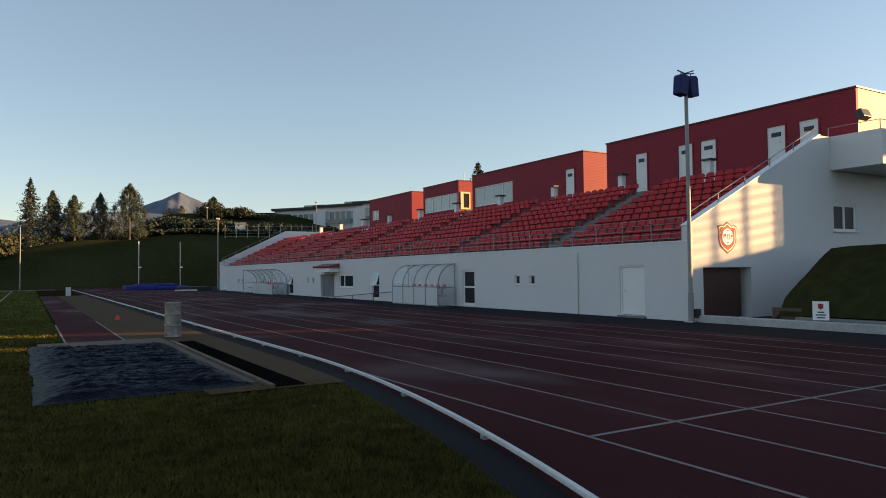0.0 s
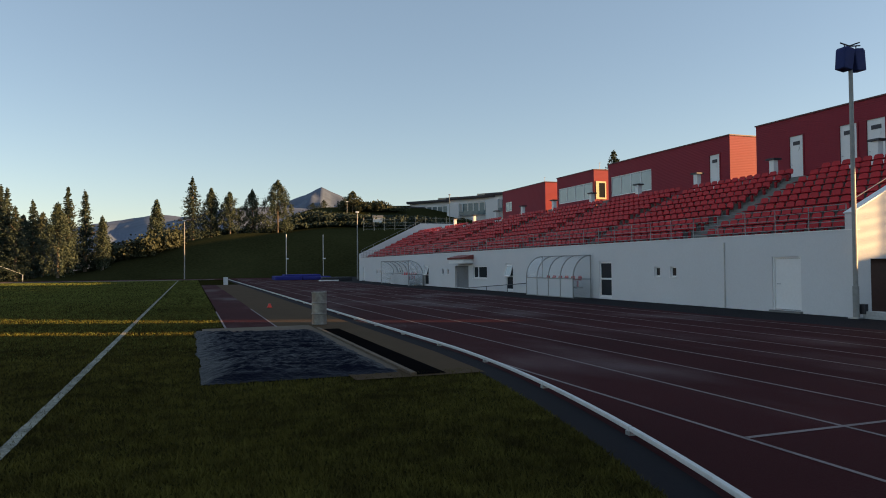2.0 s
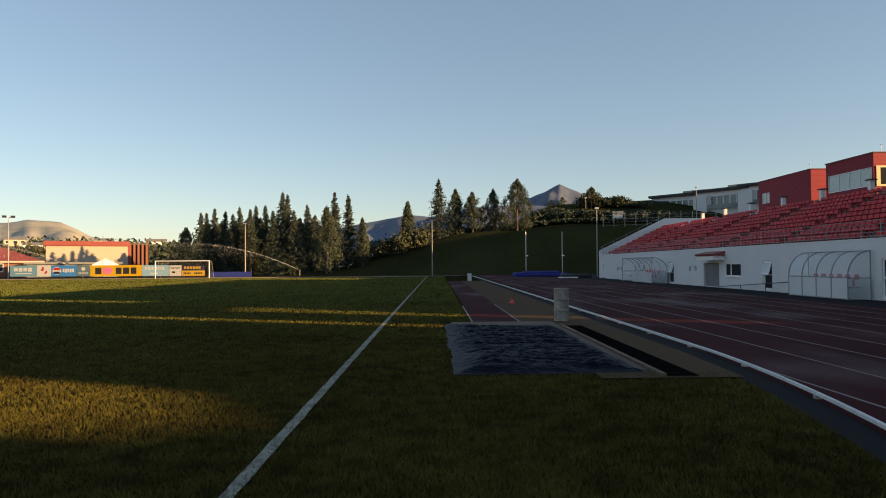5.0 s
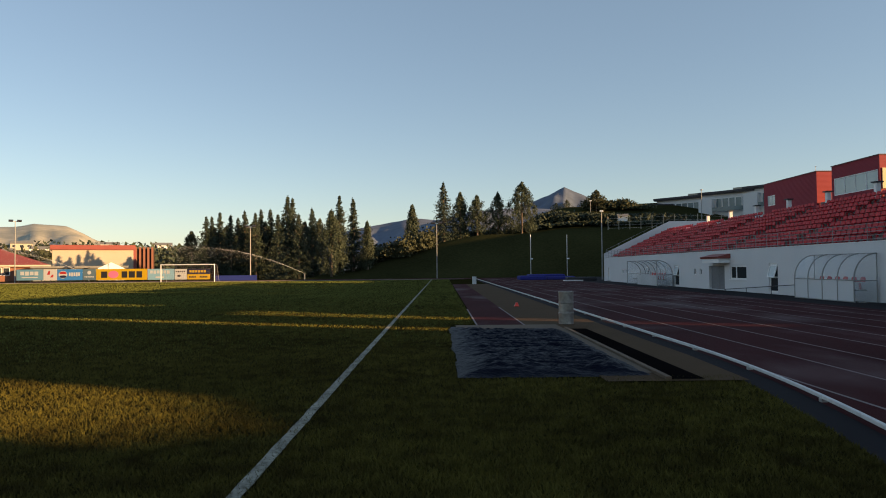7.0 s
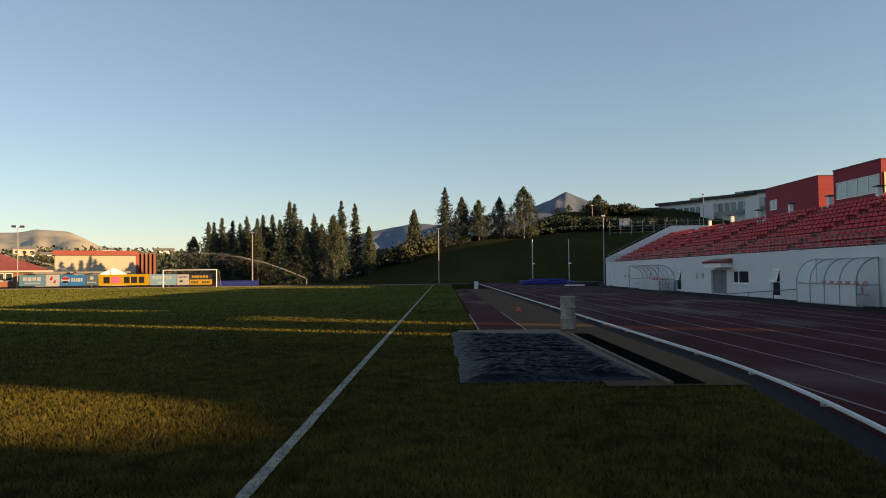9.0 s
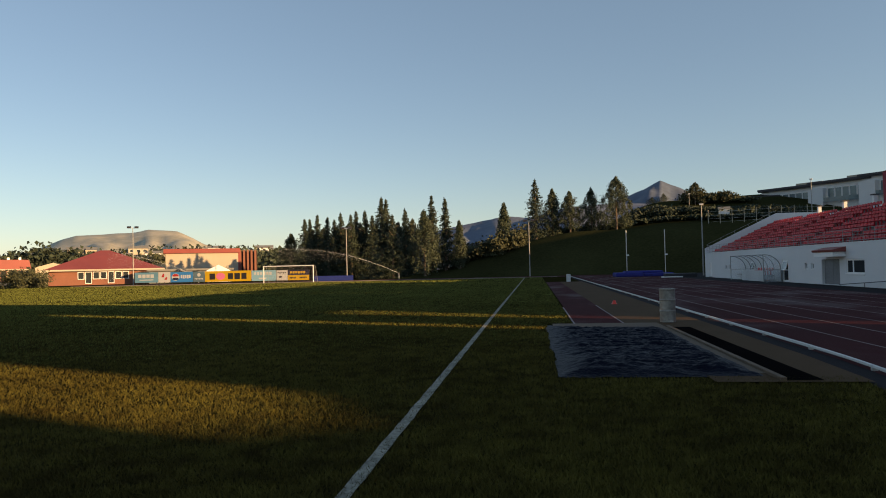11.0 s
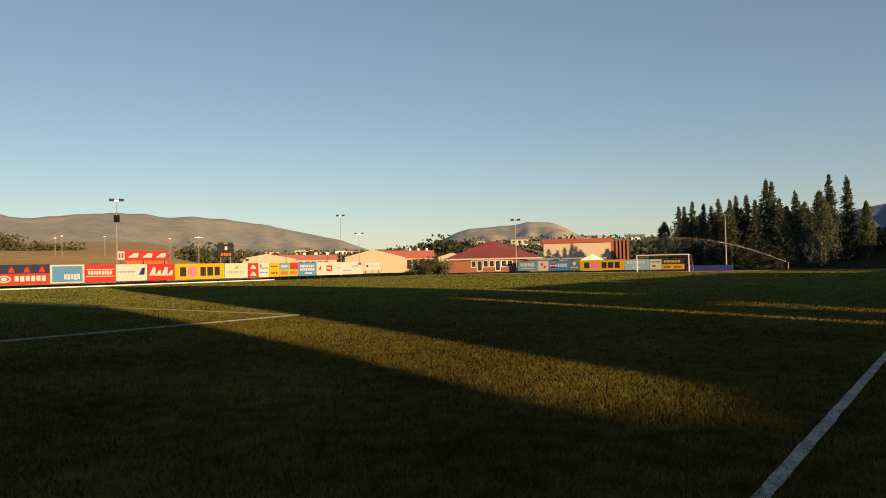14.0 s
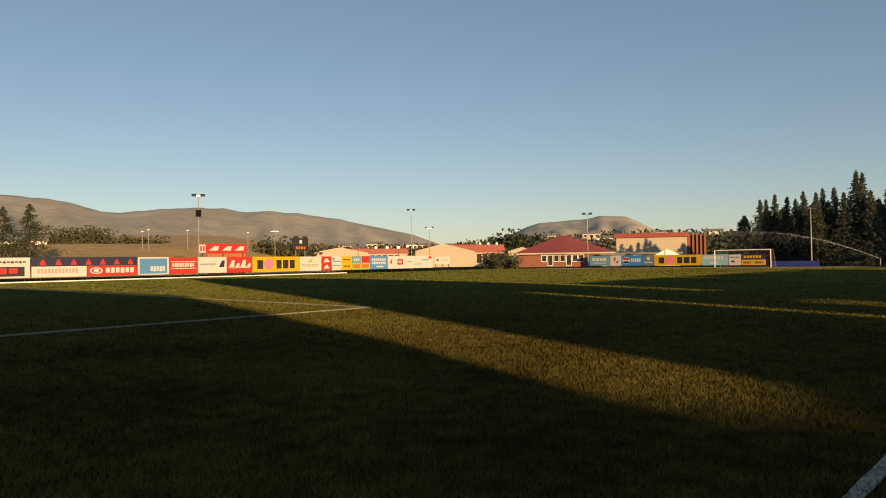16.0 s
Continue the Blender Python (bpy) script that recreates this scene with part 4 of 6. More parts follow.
# tarpaulin with folds over the jump pit
bm = bmesh.new()
nx, ny = 84, 230
tv = []
for j in range(ny + 1):
    v = j / ny
    row = []
    for i in range(nx + 1):
        u = i / nx
        x = 0.18 + 2.78 * u + 0.10 * noise.noise((0.3, v * 5, u * 2)) * (1 - u) + 0.025 * noise.noise((4.3, v * 22, u * 2)) + 0.05 * noise.noise((7.3, v * 9, 1)) * u + 0.04 * u * smooth(1 - v * 3)
        y = 9.85 + (8.55 - 1.25 * smooth(u * 3.2)) * v + 0.16 * noise.noise((u * 5, 0.7, v)) * (1 - 2 * abs(v - 0.5)) + 0.1 * noise.noise((u * 4, 9.1, 0))
        edge = min(u * 0.6, 1 - u, v * 2, (1 - v) * 2) * 8
        f1 = abs(noise.noise((x * 0.4 + y * 0.1, y * 1.1 - x * 0.3, 4)))
        f2 = abs(noise.noise((x * 0.8 - y * 0.1, y * 2.7 + x * 0.6, 8)))
        f3 = noise.noise((x * 0.5, y * 0.5, 1))
        f4 = abs(noise.noise((x * 1.5 + y * 0.3, y * 6.2 + x * 1.2, 3)))
        f5 = abs(noise.noise((x * 4.2 - y * 1.6, y * 5.5 + x * 3.1, 11)))
        f6 = abs(noise.noise((x * 5.0 + y * 2.0, y * 13 - x * 5, 15)))
        h = (0.030 * (1 - 2.2 * f1) + 0.034 * (1 - 2.4 * f2) + 0.03 * f3 + 0.030 * (1 - 2 * f4) + 0.022 * (1 - 2 * f5) + 0.014 * (1 - 2 * f6) + 0.07 * math.exp(-((x - 0.75) / 0.5) ** 2 - ((y - 11.1) / 1.1) ** 2) + 0.02) * min(1, edge) + 0.012 + 0.02 * abs(noise.noise((x * 6, y * 3, 2)))
        row.append(bm.verts.new((x, y, max(0.016, h))))
    tv.append(row)
for j in range(ny):
    for i in range(nx):
        bm.faces.new((tv[j][i], tv[j][i + 1], tv[j + 1][i + 1], tv[j + 1][i])).smooth = True
solid("tarpaulin", bm, M_TARP, "crumpled dark blue plastic tarpaulin over the jump pit", "tarpaulin")

# football goal
goal = thing("football_goal", "white full-size football goal with a net", "goal")
GX0, GX1, GY = -38.35, -31.05, 94.6
for x in (GX0, GX1):
    bm = bmesh.new()
    tube(bm, (x, GY, 0), (x, GY, 2.38), 0.06, n=10)
    part("post", bm, M_WHITEP, goal)
    bm = bmesh.new()
    tube(bm, (x, GY, 2.38), (x, GY + 1.0, 2.3), 0.025, n=6)
    tube(bm, (x, GY + 1.0, 2.3), (x, GY + 2.0, 0.0), 0.025, n=6)
    part("stanchion", bm, M_STEEL, goal)
bm = bmesh.new()
tube(bm, (GX0 - 0.06, GY, 2.38), (GX1 + 0.06, GY, 2.38), 0.06, n=10)
part("crossbar", bm, M_WHITEP, goal)
bm = bmesh.new()
for k in range(31):
    x = GX0 + (GX1 - GX0) * k / 30
    tube(bm, (x, GY + 1.0, 2.3), (x, GY + 2.0, 0.02), 0.007, n=3)
    tube(bm, (x, GY, 2.38), (x, GY + 1.0, 2.3), 0.007, n=3)
for k in range(11):
    t = k / 10
    tube(bm, (GX0, GY + 1 + t, 2.3 * (1 - t) + 0.02 * t), (GX1, GY + 1 + t, 2.3 * (1 - t) + 0.02 * t), 0.007, n=3)
    for x in (GX0, GX1):
        tube(bm, (x, GY, 2.38 * (1 - t) + 0.02), (x, GY + 1 + t, 2.3 * (1 - t) + 0.02), 0.007, n=3)
tagged(part("net", bm, M_LINE, goal), kind="stuff")

# ---------------------------------------------------------------- advertising boards
COLS = {}


def paint(c):
    if c not in COLS:
        COLS[c] = plain("board paint %02d" % len(COLS), c, 0.55)
    return COLS[c]


RED, WHITE, YEL, BLU, NAVY, BLK, TEAL, PINK, GRN, ORG = (0.42, 0.022, 0.018), (0.51, 0.52, 0.50), (0.56, 0.34, 0.011), (0.06, 0.22, 0.45), (0.012, 0.016, 0.05), (0.02, 0.018, 0.018), (0.12, 0.27, 0.36), (0.72, 0.18, 0.30), (0.25, 0.42, 0.06), (0.60, 0.14, 0.03)


def board(x0, y0, x1, y1, z0, z1, colour, marks=(), label="", legs=True):
    """A flat board from one end to the other, its face to the field; marks: (colour, u0, u1, v0, v1[, 'disc'|'tri'])."""
    w = math.hypot(x1 - x0, y1 - y0)
    m = Matrix.Translation((x0, y0, 0)) @ Matrix.Rotation(math.atan2(y1 - y0, x1 - x0), 4, "Z")
    b = thing("advertising_board", label, "advertising board", at=m, group="boards round the pitch")
    h = z1 - z0
    part("panel", box_bm(0.02, w - 0.02, 0, 0.05, z0, z1), paint(colour), b)
    for mark in marks:
        c, u0, u1, v0, v1 = mark[:5]
        shape = mark[5] if len(mark) > 5 else ""
        x_a, x_b, za, zb = u0 * w, u1 * w, z0 + v0 * h, z0 + v1 * h
        lay = 0.006 + 0.004 * (mark[6] if len(mark) > 6 else 0)
        bm = bmesh.new()
        if shape == "disc":
            prism(bm, [((x_a + x_b) / 2 + (x_b - x_a) / 2 * math.cos(k * math.pi / 10), (za + zb) / 2 + (zb - za) / 2 * math.sin(k * math.pi / 10)) for k in range(20)], "y", -lay, -lay + 0.004)
        elif shape == "tri":
            prism(bm, [(x_a, za), (x_b, za), (x_b - (x_b - x_a) * 0.25, (za + zb) / 2 + 0.1), ((x_a + x_b) / 2, zb), (x_a + (x_b - x_a) * 0.15, (za + zb) / 2)], "y", -lay, -lay + 0.004)
        elif shape == "slant":
            s = (x_b - x_a) * 0.55
            prism(bm, [(x_a, za), (x_b - s * 0.2, za), (x_b, zb), (x_a + s, zb)], "y", -lay, -lay + 0.004)
        else:
            box_bm(x_a, x_b, -lay, -lay + 0.004, za, zb, bm)
        part("mark", bm, paint(c), b)
    if legs:
        for k in (0.08, 0.5, 0.92):
            part("leg", box_bm(w * k - 0.04, w * k + 0.04, 0.05, 0.13, -0.04, z1 - 0.1), M_DARKSTEEL, b)
    return b


def word(c, u0, u1, v0, v1, n, gap=0.25, layer=0):
    """Plain upright bars in place of lettering."""
    step = (u1 - u0) / n
    return [(c, u0 + step * k, u0 + step * (k + 1 - gap), v0 + (0.0 if k % 2 else 0.03), v1, "", layer) for k in range(n)]


WBX = -84.0


def west(az0, az1, z0, z1, colour, marks, label, legs=True):
    ya, yb = -WBX / math.tan(radians(az0)), -WBX / math.tan(radians(az1))
    board(WBX, ya, WBX, yb, z0, z1, colour, marks, label, legs)


west(78.5, 74.17, 0.42, 2.6, WHITE, [(ORG, .1, .2, .7, .9, "disc"), *word(NAVY, .45, .95, .72, .82, 9), (BLK, .3, .92, .08, .55), *word(RED, .4, .85, .2, .48, 3, .2, 1)], "white board with a dark lit panel below")
west(74.1, 67.2, 1.62, 2.62, NAVY, [(RED, .07 + .138 * k, .13 + .138 * k, .12, .8, "tri") for k in range(7)], "long dark blue board with a row of red caps")
west(74.1, 70.6, 0.42, 1.6, WHITE, word((0.35, 0.33, 0.3), .1, .85, .35, .8, 12), "white board with grey lettering")
west(70.58, 67.2, 0.42, 1.6, RED, [(WHITE, .05, .3, .2, .85, "disc"), (RED, .08, .27, .3, .75, "disc", 1), (WHITE, .12, .23, .35, .7, "disc", 2), *word(WHITE, .36, .95, .28, .8, 6)], "red board with white ring and lettering")
west(67.18, 64.98, 0.42, 2.55, WHITE, [(BLU, .06, .94, .06, .92), *word(WHITE, .4, .88, .18, .48, 5, .25, 1)], "white-edged blue board with white lettering")
west(64.96, 62.92, 0.45, 2.52, RED, [(WHITE, .05, .95, .3, .34), (WHITE, .05, .95, .7, .74), *word(WHITE, .1, .9, .4, .64, 9)], "red board with white lettering in a frame")
west(62.9, 60.75, 0.45, 2.52, WHITE, [*word((.2, .22, .25), .06, .62, .48, .6, 9), (NAVY, .72, .93, .35, .78, "slant")], "white board with dark fin shape")
west(60.73, 58.82, 0.42, 2.52, RED, [(WHITE, .06, .3, .3, .78, "slant"), (WHITE, .3, .5, .34, .6, "slant"), (WHITE, .5, .75, .3, .8, "slant"), (WHITE, .76, .95, .34, .6, "slant"), (WHITE, .1, .9, .28, .33)], "red board with white flowing script shapes")
west(58.8, 55.15, 0.40, 2.5, YEL, [(BLK, .10, .22, .2, .78), (PINK, .24, .44, .16, .84, "disc", 1), (BLK, .50, .61, .2, .78), (BLK, .64, .76, .2, .78), (BLK, .79, .90, .2, .78)], "yellow board with heavy black bars and a pink round shape")
west(55.13, 53.38, 0.40, 2.48, WHITE, [(GRN, .35, .6, .6, .82, "slant"), *word((.3, .36, .3), .12, .88, .28, .48, 7)], "white board with green lettering")
west(53.36, 52.56, 0.40, 2.48, RED, [(WHITE, .2, .8, .58, .9, "tri"), (WHITE, .2, .8, .12, .42, "tri")], "red board with two white marks")
west(52.54, 51.75, 0.40, 2.48, WHITE, [(BLU, .1, .9, .6, .68), (BLU, .1, .9, .3, .36), (BLU, .1, .3, .72, .9)], "white board with blue bars")
west(51.73, 50.95, 0.40, 2.48, YEL, [*word(BLK, .15, .85, .68, .8, 4), *word(BLK, .15, .85, .2, .32, 4)], "yellow board with small black lettering")
west(50.93, 49.46, 0.40, 2.48, GRN, [(TEAL, 0, .5, .5, 1), (RED, .55, 1, .5, 1), (ORG, .05, .45, .1, .4), (ORG, .55, .95, .1, .4), *word(WHITE, .1, .45, .65, .82, 3, .25, 1)], "patchwork board in green, red and blue")
west(49.44, 47.99, 0.40, 2.48, BLU, [*word(WHITE, .1, .9, .62, .82, 7), *word(WHITE, .1, .9, .36, .56, 8), (WHITE, .35, .75, .14, .24)], "blue board with white lettering")
west(47.97, 44.27, 0.40, 2.48, WHITE, [(RED, .04, .09, .4, .72, "slant"), (RED, .2, .32, .3, .75), *word(WHITE, .22, .3, .42, .62, 2, .25, 1), (BLU, .42, .52, .5, .56), (BLU, .55, .75, .3, .36), (BLU, .74, .9, .62, .7), (RED, .9, .97, .75, .95)], "long white board with small red and blue marks")
west(44.1, 42.84, 1.0, 2.3, WHITE, [(BLK, .1, .25, .4, .7, "disc"), *word((.3, .3, .3), .35, .9, .45, .6, 7)], "small white board with dark lettering")

NBY = 101.0


def north(az0, az1, z0, z1, colour, marks, label, legs=True):
    board(-NBY * math.tan(radians(az0)), NBY, -NBY * math.tan(radians(az1)), NBY, z0, z1, colour, marks, label, legs)


north(31.53, 29.89, 0.36, 1.95, TEAL, [*word(WHITE, .15, .85, .45, .8, 4, .2), (WHITE, .2, .8, .22, .3)], "teal board with white lettering")
north(29.87, 29.04, 0.36, 1.95, WHITE, [(RED, .25, .5, .5, .85, "slant"), (RED, .5, .75, .25, .5, "slant")], "white board with red tilted marks")
north(29.02, 27.39, 0.34, 1.92, (0.03, 0.20, 0.48), [(WHITE, .06, .40, .15, .85, "disc"), (RED, .09, .37, .5, .8, "disc", 1), (NAVY, .09, .37, .2, .45, "disc", 1), (WHITE, .1, .38, .44, .56, "", 2), *word(WHITE, .46, .92, .35, .7, 5, .25)], "blue board with a red, white and blue disc")
north(27.37, 26.53, 0.34, 1.92, (0.10, 0.16, 0.19), [(WHITE, .35, .65, .5, .85, "disc"), *word(WHITE, .12, .88, .22, .34, 6)], "grey blue board with white lettering")
north(26.51, 23.03, 0.30, 1.90, YEL, [(BLK, .10, .22, .2, .78), (PINK, .24, .44, .16, .84, "disc", 1), (BLK, .50, .61, .2, .78), (BLK, .64, .76, .2, .78), (BLK, .79, .90, .2, .78)], "yellow board with heavy black bars and a pink round shape")
north(23.01, 21.1, 0.28, 1.86, (0.22, 0.42, 0.52), [*word(WHITE, .1, .85, .55, .85, 6), (WHITE, .3, .6, .15, .3)], "pale blue board with white lettering")
north(21.08, 20.2, 0.28, 1.8, WHITE, [*word(BLK, .1, .9, .68, .8, 5), (BLK, .2, .5, .25, .45, "disc")], "white board with black lettering")
north(20.18, 18.5, 1.05, 1.8, NAVY, [*word(YEL, .1, .85, .3, .75, 6)], "dark blue board with yellow lettering")
north(20.18, 18.5, 0.28, 1.03, YEL, [*word(BLK, .08, .4, .3, .65, 5), *word(BLK, .55, .9, .3, .65, 5)], "yellow board with black lettering")
north(18.1, 14.95, 0.05, 0.80, (0.02, 0.035, 0.20), [], "low dark blue crash fence", False)

# raised red hoarding and scoreboard behind the west boards
hx = -88.0
ya, yb = 88 / math.tan(radians(62.82)), 88 / math.tan(radians(59.22))
hb = board(hx, ya, hx, yb, 3.05, 4.35, RED, [(WHITE, .01, .14, .08, .92), (RED, .03, .065, .25, .75, "", 1), (RED, .085, .12, .25, .75, "", 1)] + [(WHITE, .2 + .27 * k, .41 + .27 * k, .3, .75, "slant") for k in range(3)], "raised red hoarding with white script shapes", True)
slats = thing("slat_fence", "red slatted screen below the hoarding", "fence")
for k in range(24):
    y = ya + (yb - ya) * (0.2 + 0.8 * k / 24)
    part("slat", box_bm(hx - 0.3, hx - 0.26, y, y + 0.14, -0.04, 3.0), paint(ORG), slats)
sb = thing("scoreboard", "dark electronic scoreboard on two legs with small lamps", "scoreboard")
sx = -92.0
sy0, sy1 = 92 / math.tan(radians(55.6)), 92 / math.tan(radians(54.4))
sz0, sz1 = 3.55, 5.5
part("cabinet", box_bm(sx - 0.3, sx, sy0, sy1, sz0, sz1, bevel=0.03), paint(BLK), sb)
sw = sy1 - sy0
for k in range(4):
    part("digit", box_bm(sx + 0.002, sx + 0.01, sy0 + sw * (0.18 + 0.17 * k), sy0 + sw * (0.29 + 0.17 * k), sz0 + 0.2, sz0 + 0.62), paint(ORG), sb)
part("emblem", box_bm(sx + 0.002, sx + 0.01, sy0 + sw * 0.42, sy0 + sw * 0.58, sz0 + 1.1, sz0 + 1.65), paint(WHITE), sb)
for k in (0.2, 0.8):
    part("leg", box_bm(sx - 0.25, sx - 0.1, sy0 + sw * k - 0.06, sy0 + sw * k + 0.06, -0.04, sz0), M_STEEL, sb)
    part("lamp", box_bm(sx - 0.2, sx + 0.1, sy0 + sw * k - 0.35, sy0 + sw * k + 0.35, sz1, sz1 + 0.3), M_DARKSTEEL, sb)


# ---------------------------------------------------------------- lamp posts and poles
def lamp_post(az, dist, top, style, label, base=None):
    x, y = -math.sin(radians(az)) * dist, math.cos(radians(az)) * dist
    b = terrain(x, y) - 0.1 if base is None else base
    lp = thing("lamp_post", label, "lamp post", at=pose(x, y, b, 0, 0, az))
    h = top - b
    bm = bmesh.new()
    tube(bm, (0, 0, 0), (0, 0, h), 0.085 if h > 7 else 0.06, 0.05, n=8)
    part("pole", bm, M_POLE, lp)
    if style == "bar":
        part("cross_arm", box_bm(-0.75, 0.75, -0.05, 0.05, h - 0.12, h), M_STEEL, lp)
        for s in (-0.55, 0.55):
            own = box_bm(-0.3, 0.3, -0.25, 0.2, -0.1, 0.1, bevel=0.03)
            own.transform(Matrix.Translation((s, -0.1, h + 0.06)) @ Matrix.Rotation(radians(25), 4, "X"))
            part("lamp_head", own, M_DARKSTEEL, lp)
    elif style == "two":
        part("cross_arm", box_bm(-0.9, 0.9, -0.05, 0.05, h - 0.3, h - 0.2), M_STEEL, lp)
        for s in (-0.8, 0.8):
            part("lamp_head", box_bm(s - 0.28, s + 0.28, -0.3, 0.3, h - 0.2, h + 0.15, bevel=0.04), M_DARKSTEEL, lp)
    else:
        part("lamp_head", box_bm(-0.22, 0.22, -0.35, 0.2, h, h + 0.18, bevel=0.04), M_WHITEP, lp)
    return lp


M_RUBBER = mat("matt black", (0.01, 0.01, 0.011), 0.95, 0, 14, 0.3, 2.0, 0.05, spec=0.05)
lamp_post(0.43, 106.6, 8.5, "bar", "tall thin steel lamp post at the foot of the bank")
lamp_post(15.45, 110, 8.2, "bar", "tall thin steel lamp post behind the goal")
lamp_post(-13.0, 87, 8.25, "one", "tall steel lamp post at the far end of the stand")
lamp_post(62.81, 97.5, 10.7, "bar", "tall floodlight mast behind the west boards")
part("loudspeaker", box_bm(-0.35, 0.35, -0.5, -0.1, 8.0, 8.9, bevel=0.05), M_RUBBER, bpy.context.scene.objects["lamp_post.003"], "black loudspeaker on the mast")
lamp_post(45.98, 140, 11.9, "bar", "tall floodlight mast beyond the boards")
lamp_post(31.62, 121.5, 9.2, "bar", "tall floodlight mast behind the boards")
for az, top, st in ((66.79, 8.7, "one"), (66.36, 9.1, "one"), (63.57, 9.0, "one"), (56.98, 9.1, "two"), (59.07, 8.5, "one"), (44.48, 9.4, "two")):
    lamp_post(az, 162, top, st, "street lamp beyond the boards")
lamp_post(-12.15, 150, 15.4, "one", "street lamp on the slope by the houses")
lamp_post(-20.6, 128, 14.6, "one", "street lamp before the white row houses")

# pole vault landing area
pv = thing("pole_vault_mat", "blue covered landing mat with uneven top", "landing mat")
bm = bmesh.new()
part("mat_block", box_bm(9.6, 12.8, 85.2, 89.2, -0.01, 0.50, bevel=0.12), M_BLUE, pv)
part("mat_block", box_bm(12.85, 16.4, 85.4, 89.4, -0.01, 0.42, bevel=0.12), M_BLUE, pv)
part("mat_block", box_bm(10.8, 15.2, 86.0, 88.8, 0.40, 0.68, bevel=0.1), M_BLUE, pv)
for x, y in ((11.7, 91.5), (16.55, 91.8)):
    u = thing("vault_upright", "tall thin upright for pole vault", "upright")
    bm = bmesh.new()
    tube(bm, (x, y, -0.01), (x, y, 5.85), 0.05, n=8)
    part("mast", bm, M_STEEL, u)
    part("foot", box_bm(x - 0.4, x + 0.4, y - 0.3, y + 0.3, -0.01, 0.08), M_DARKSTEEL, u)
    part("slider", box_bm(x - 0.05, x + 0.28, y - 0.12, y + 0.05, 2.6, 2.75), M_WHITEP, u)
solid("hurdle_stack", box_bm(13.9, 17.2, 77.2, 78.6, -0.01, 0.42, bevel=0.05), M_BLACK, "low stack of dark equipment by the stand", "equipment")
solid("white_plank", box_bm(13.4, 15.6, 76.8, 77.1, -0.01, 0.12), M_WHITEP, "white plank lying by the track", "plank")

# sprinkler jets caught in the sun: a dense thin arc that breaks up into falling drops
def jet(name_label, a, b, lift, drops, fall, seed):
    j = thing("sprinkler", name_label, "sprinkler", at=pose(a[0], a[1], 0))
    bm = bmesh.new()
    tube(bm, (0, 0, -0.05), (0, 0, 0.9), 0.05, n=8)
    part("nozzle", bm, M_STEEL, j)
    rng = np.random.default_rng(seed)
    t = rng.random(drops) ** 0.85
    loose = rng.random(drops) < 0.2 + 0.6 * t
    drop = np.where(loose, fall * t * t * np.abs(rng.normal(size=drops)), 0)
    z = 0.9 + (b[2] - 0.9) * t + lift * 4 * t * (1 - t) - drop
    spread = 0.03 + 0.22 * t * t
    p = np.stack([(b[0] - a[0]) * (t + 0.02 * drop * rng.random(drops)), (b[1] - a[1]) * t, z], 1) + rng.normal(size=(drops, 3)) * spread[:, None]
    p = p[p[:, 2] > 0.15]
    n = len(p)
    s = rng.uniform(0.007, 0.017, (n, 1))
    d = rng.normal(size=(n, 3))
    d /= np.linalg.norm(d, axis=1)[:, None]
    e = np.cross(d, rng.normal(size=(n, 3)))
    e /= np.linalg.norm(e, axis=1)[:, None]
    f = np.cross(d, e)
    v = np.stack([p + d * s, p + e * s, p + f * s, p - (d + e + f) * s * 0.6], 1).reshape(-1, 3)
    me = bpy.data.meshes.new("water_jet")
    me.from_pydata(v.tolist(), [], [q for k in range(n) for q in ((4 * k, 4 * k + 1, 4 * k + 2), (4 * k, 4 * k + 2, 4 * k + 3), (4 * k, 4 * k + 3, 4 * k + 1), (4 * k + 1, 4 * k + 3, 4 * k + 2))])
    me.materials.append(M_SPRAY)
    w = new("water_jet", me)
    w.parent = j
    tagged(w, "thin sunlit arc of water breaking into drops", kind="stuff")


M_SPRAY = plain("water drops", (0.85, 0.86, 0.86), 0.3)
jet("sprinkler throwing a thin arc of water by the trees", (-21.5, 108.5), (-43, 109, 4.9), 1.6, 7000, 3.2, 31)
jet("sprinkler throwing a thin arc of water by the hall", (-57, 112), (-76, 116, 5.4), 1.0, 5500, 2.8, 32)

# ---------------------------------------------------------------- trees
def leaves(points, size, rng, droop=0.0):
    """Small bent leaf clumps at the points, as raw vertices and faces."""
    n = len(points)
    d = rng.normal(size=(n, 3))
    d[:, 2] -= droop
    d /= np.linalg.norm(d, axis=1)[:, None]
    e = np.cross(d, rng.normal(size=(n, 3)))
    e /= np.linalg.norm(e, axis=1)[:, None]
    s = size * rng.uniform(0.6, 1.4, size=(n, 1))
    f = np.cross(d, e) * s * 0.25
    v = np.stack([points - e * s * 0.5, points + d * s * 0.9 + f, points + e * s * 0.5, points - d * s * 0.5 - f], 1).reshape(-1, 3)
    faces = [(4 * k, 4 * k + 1, 4 * k + 2, 4 * k + 3) for k in range(n)]
    return v, faces


def crown(parent, v, faces, material, name="crown"):
    me = bpy.data.meshes.new(name)
    me.from_pydata(v.tolist(), [], faces)
    me.materials.append(material)
    ob = new(name, me)
    ob.parent = parent
    return ob


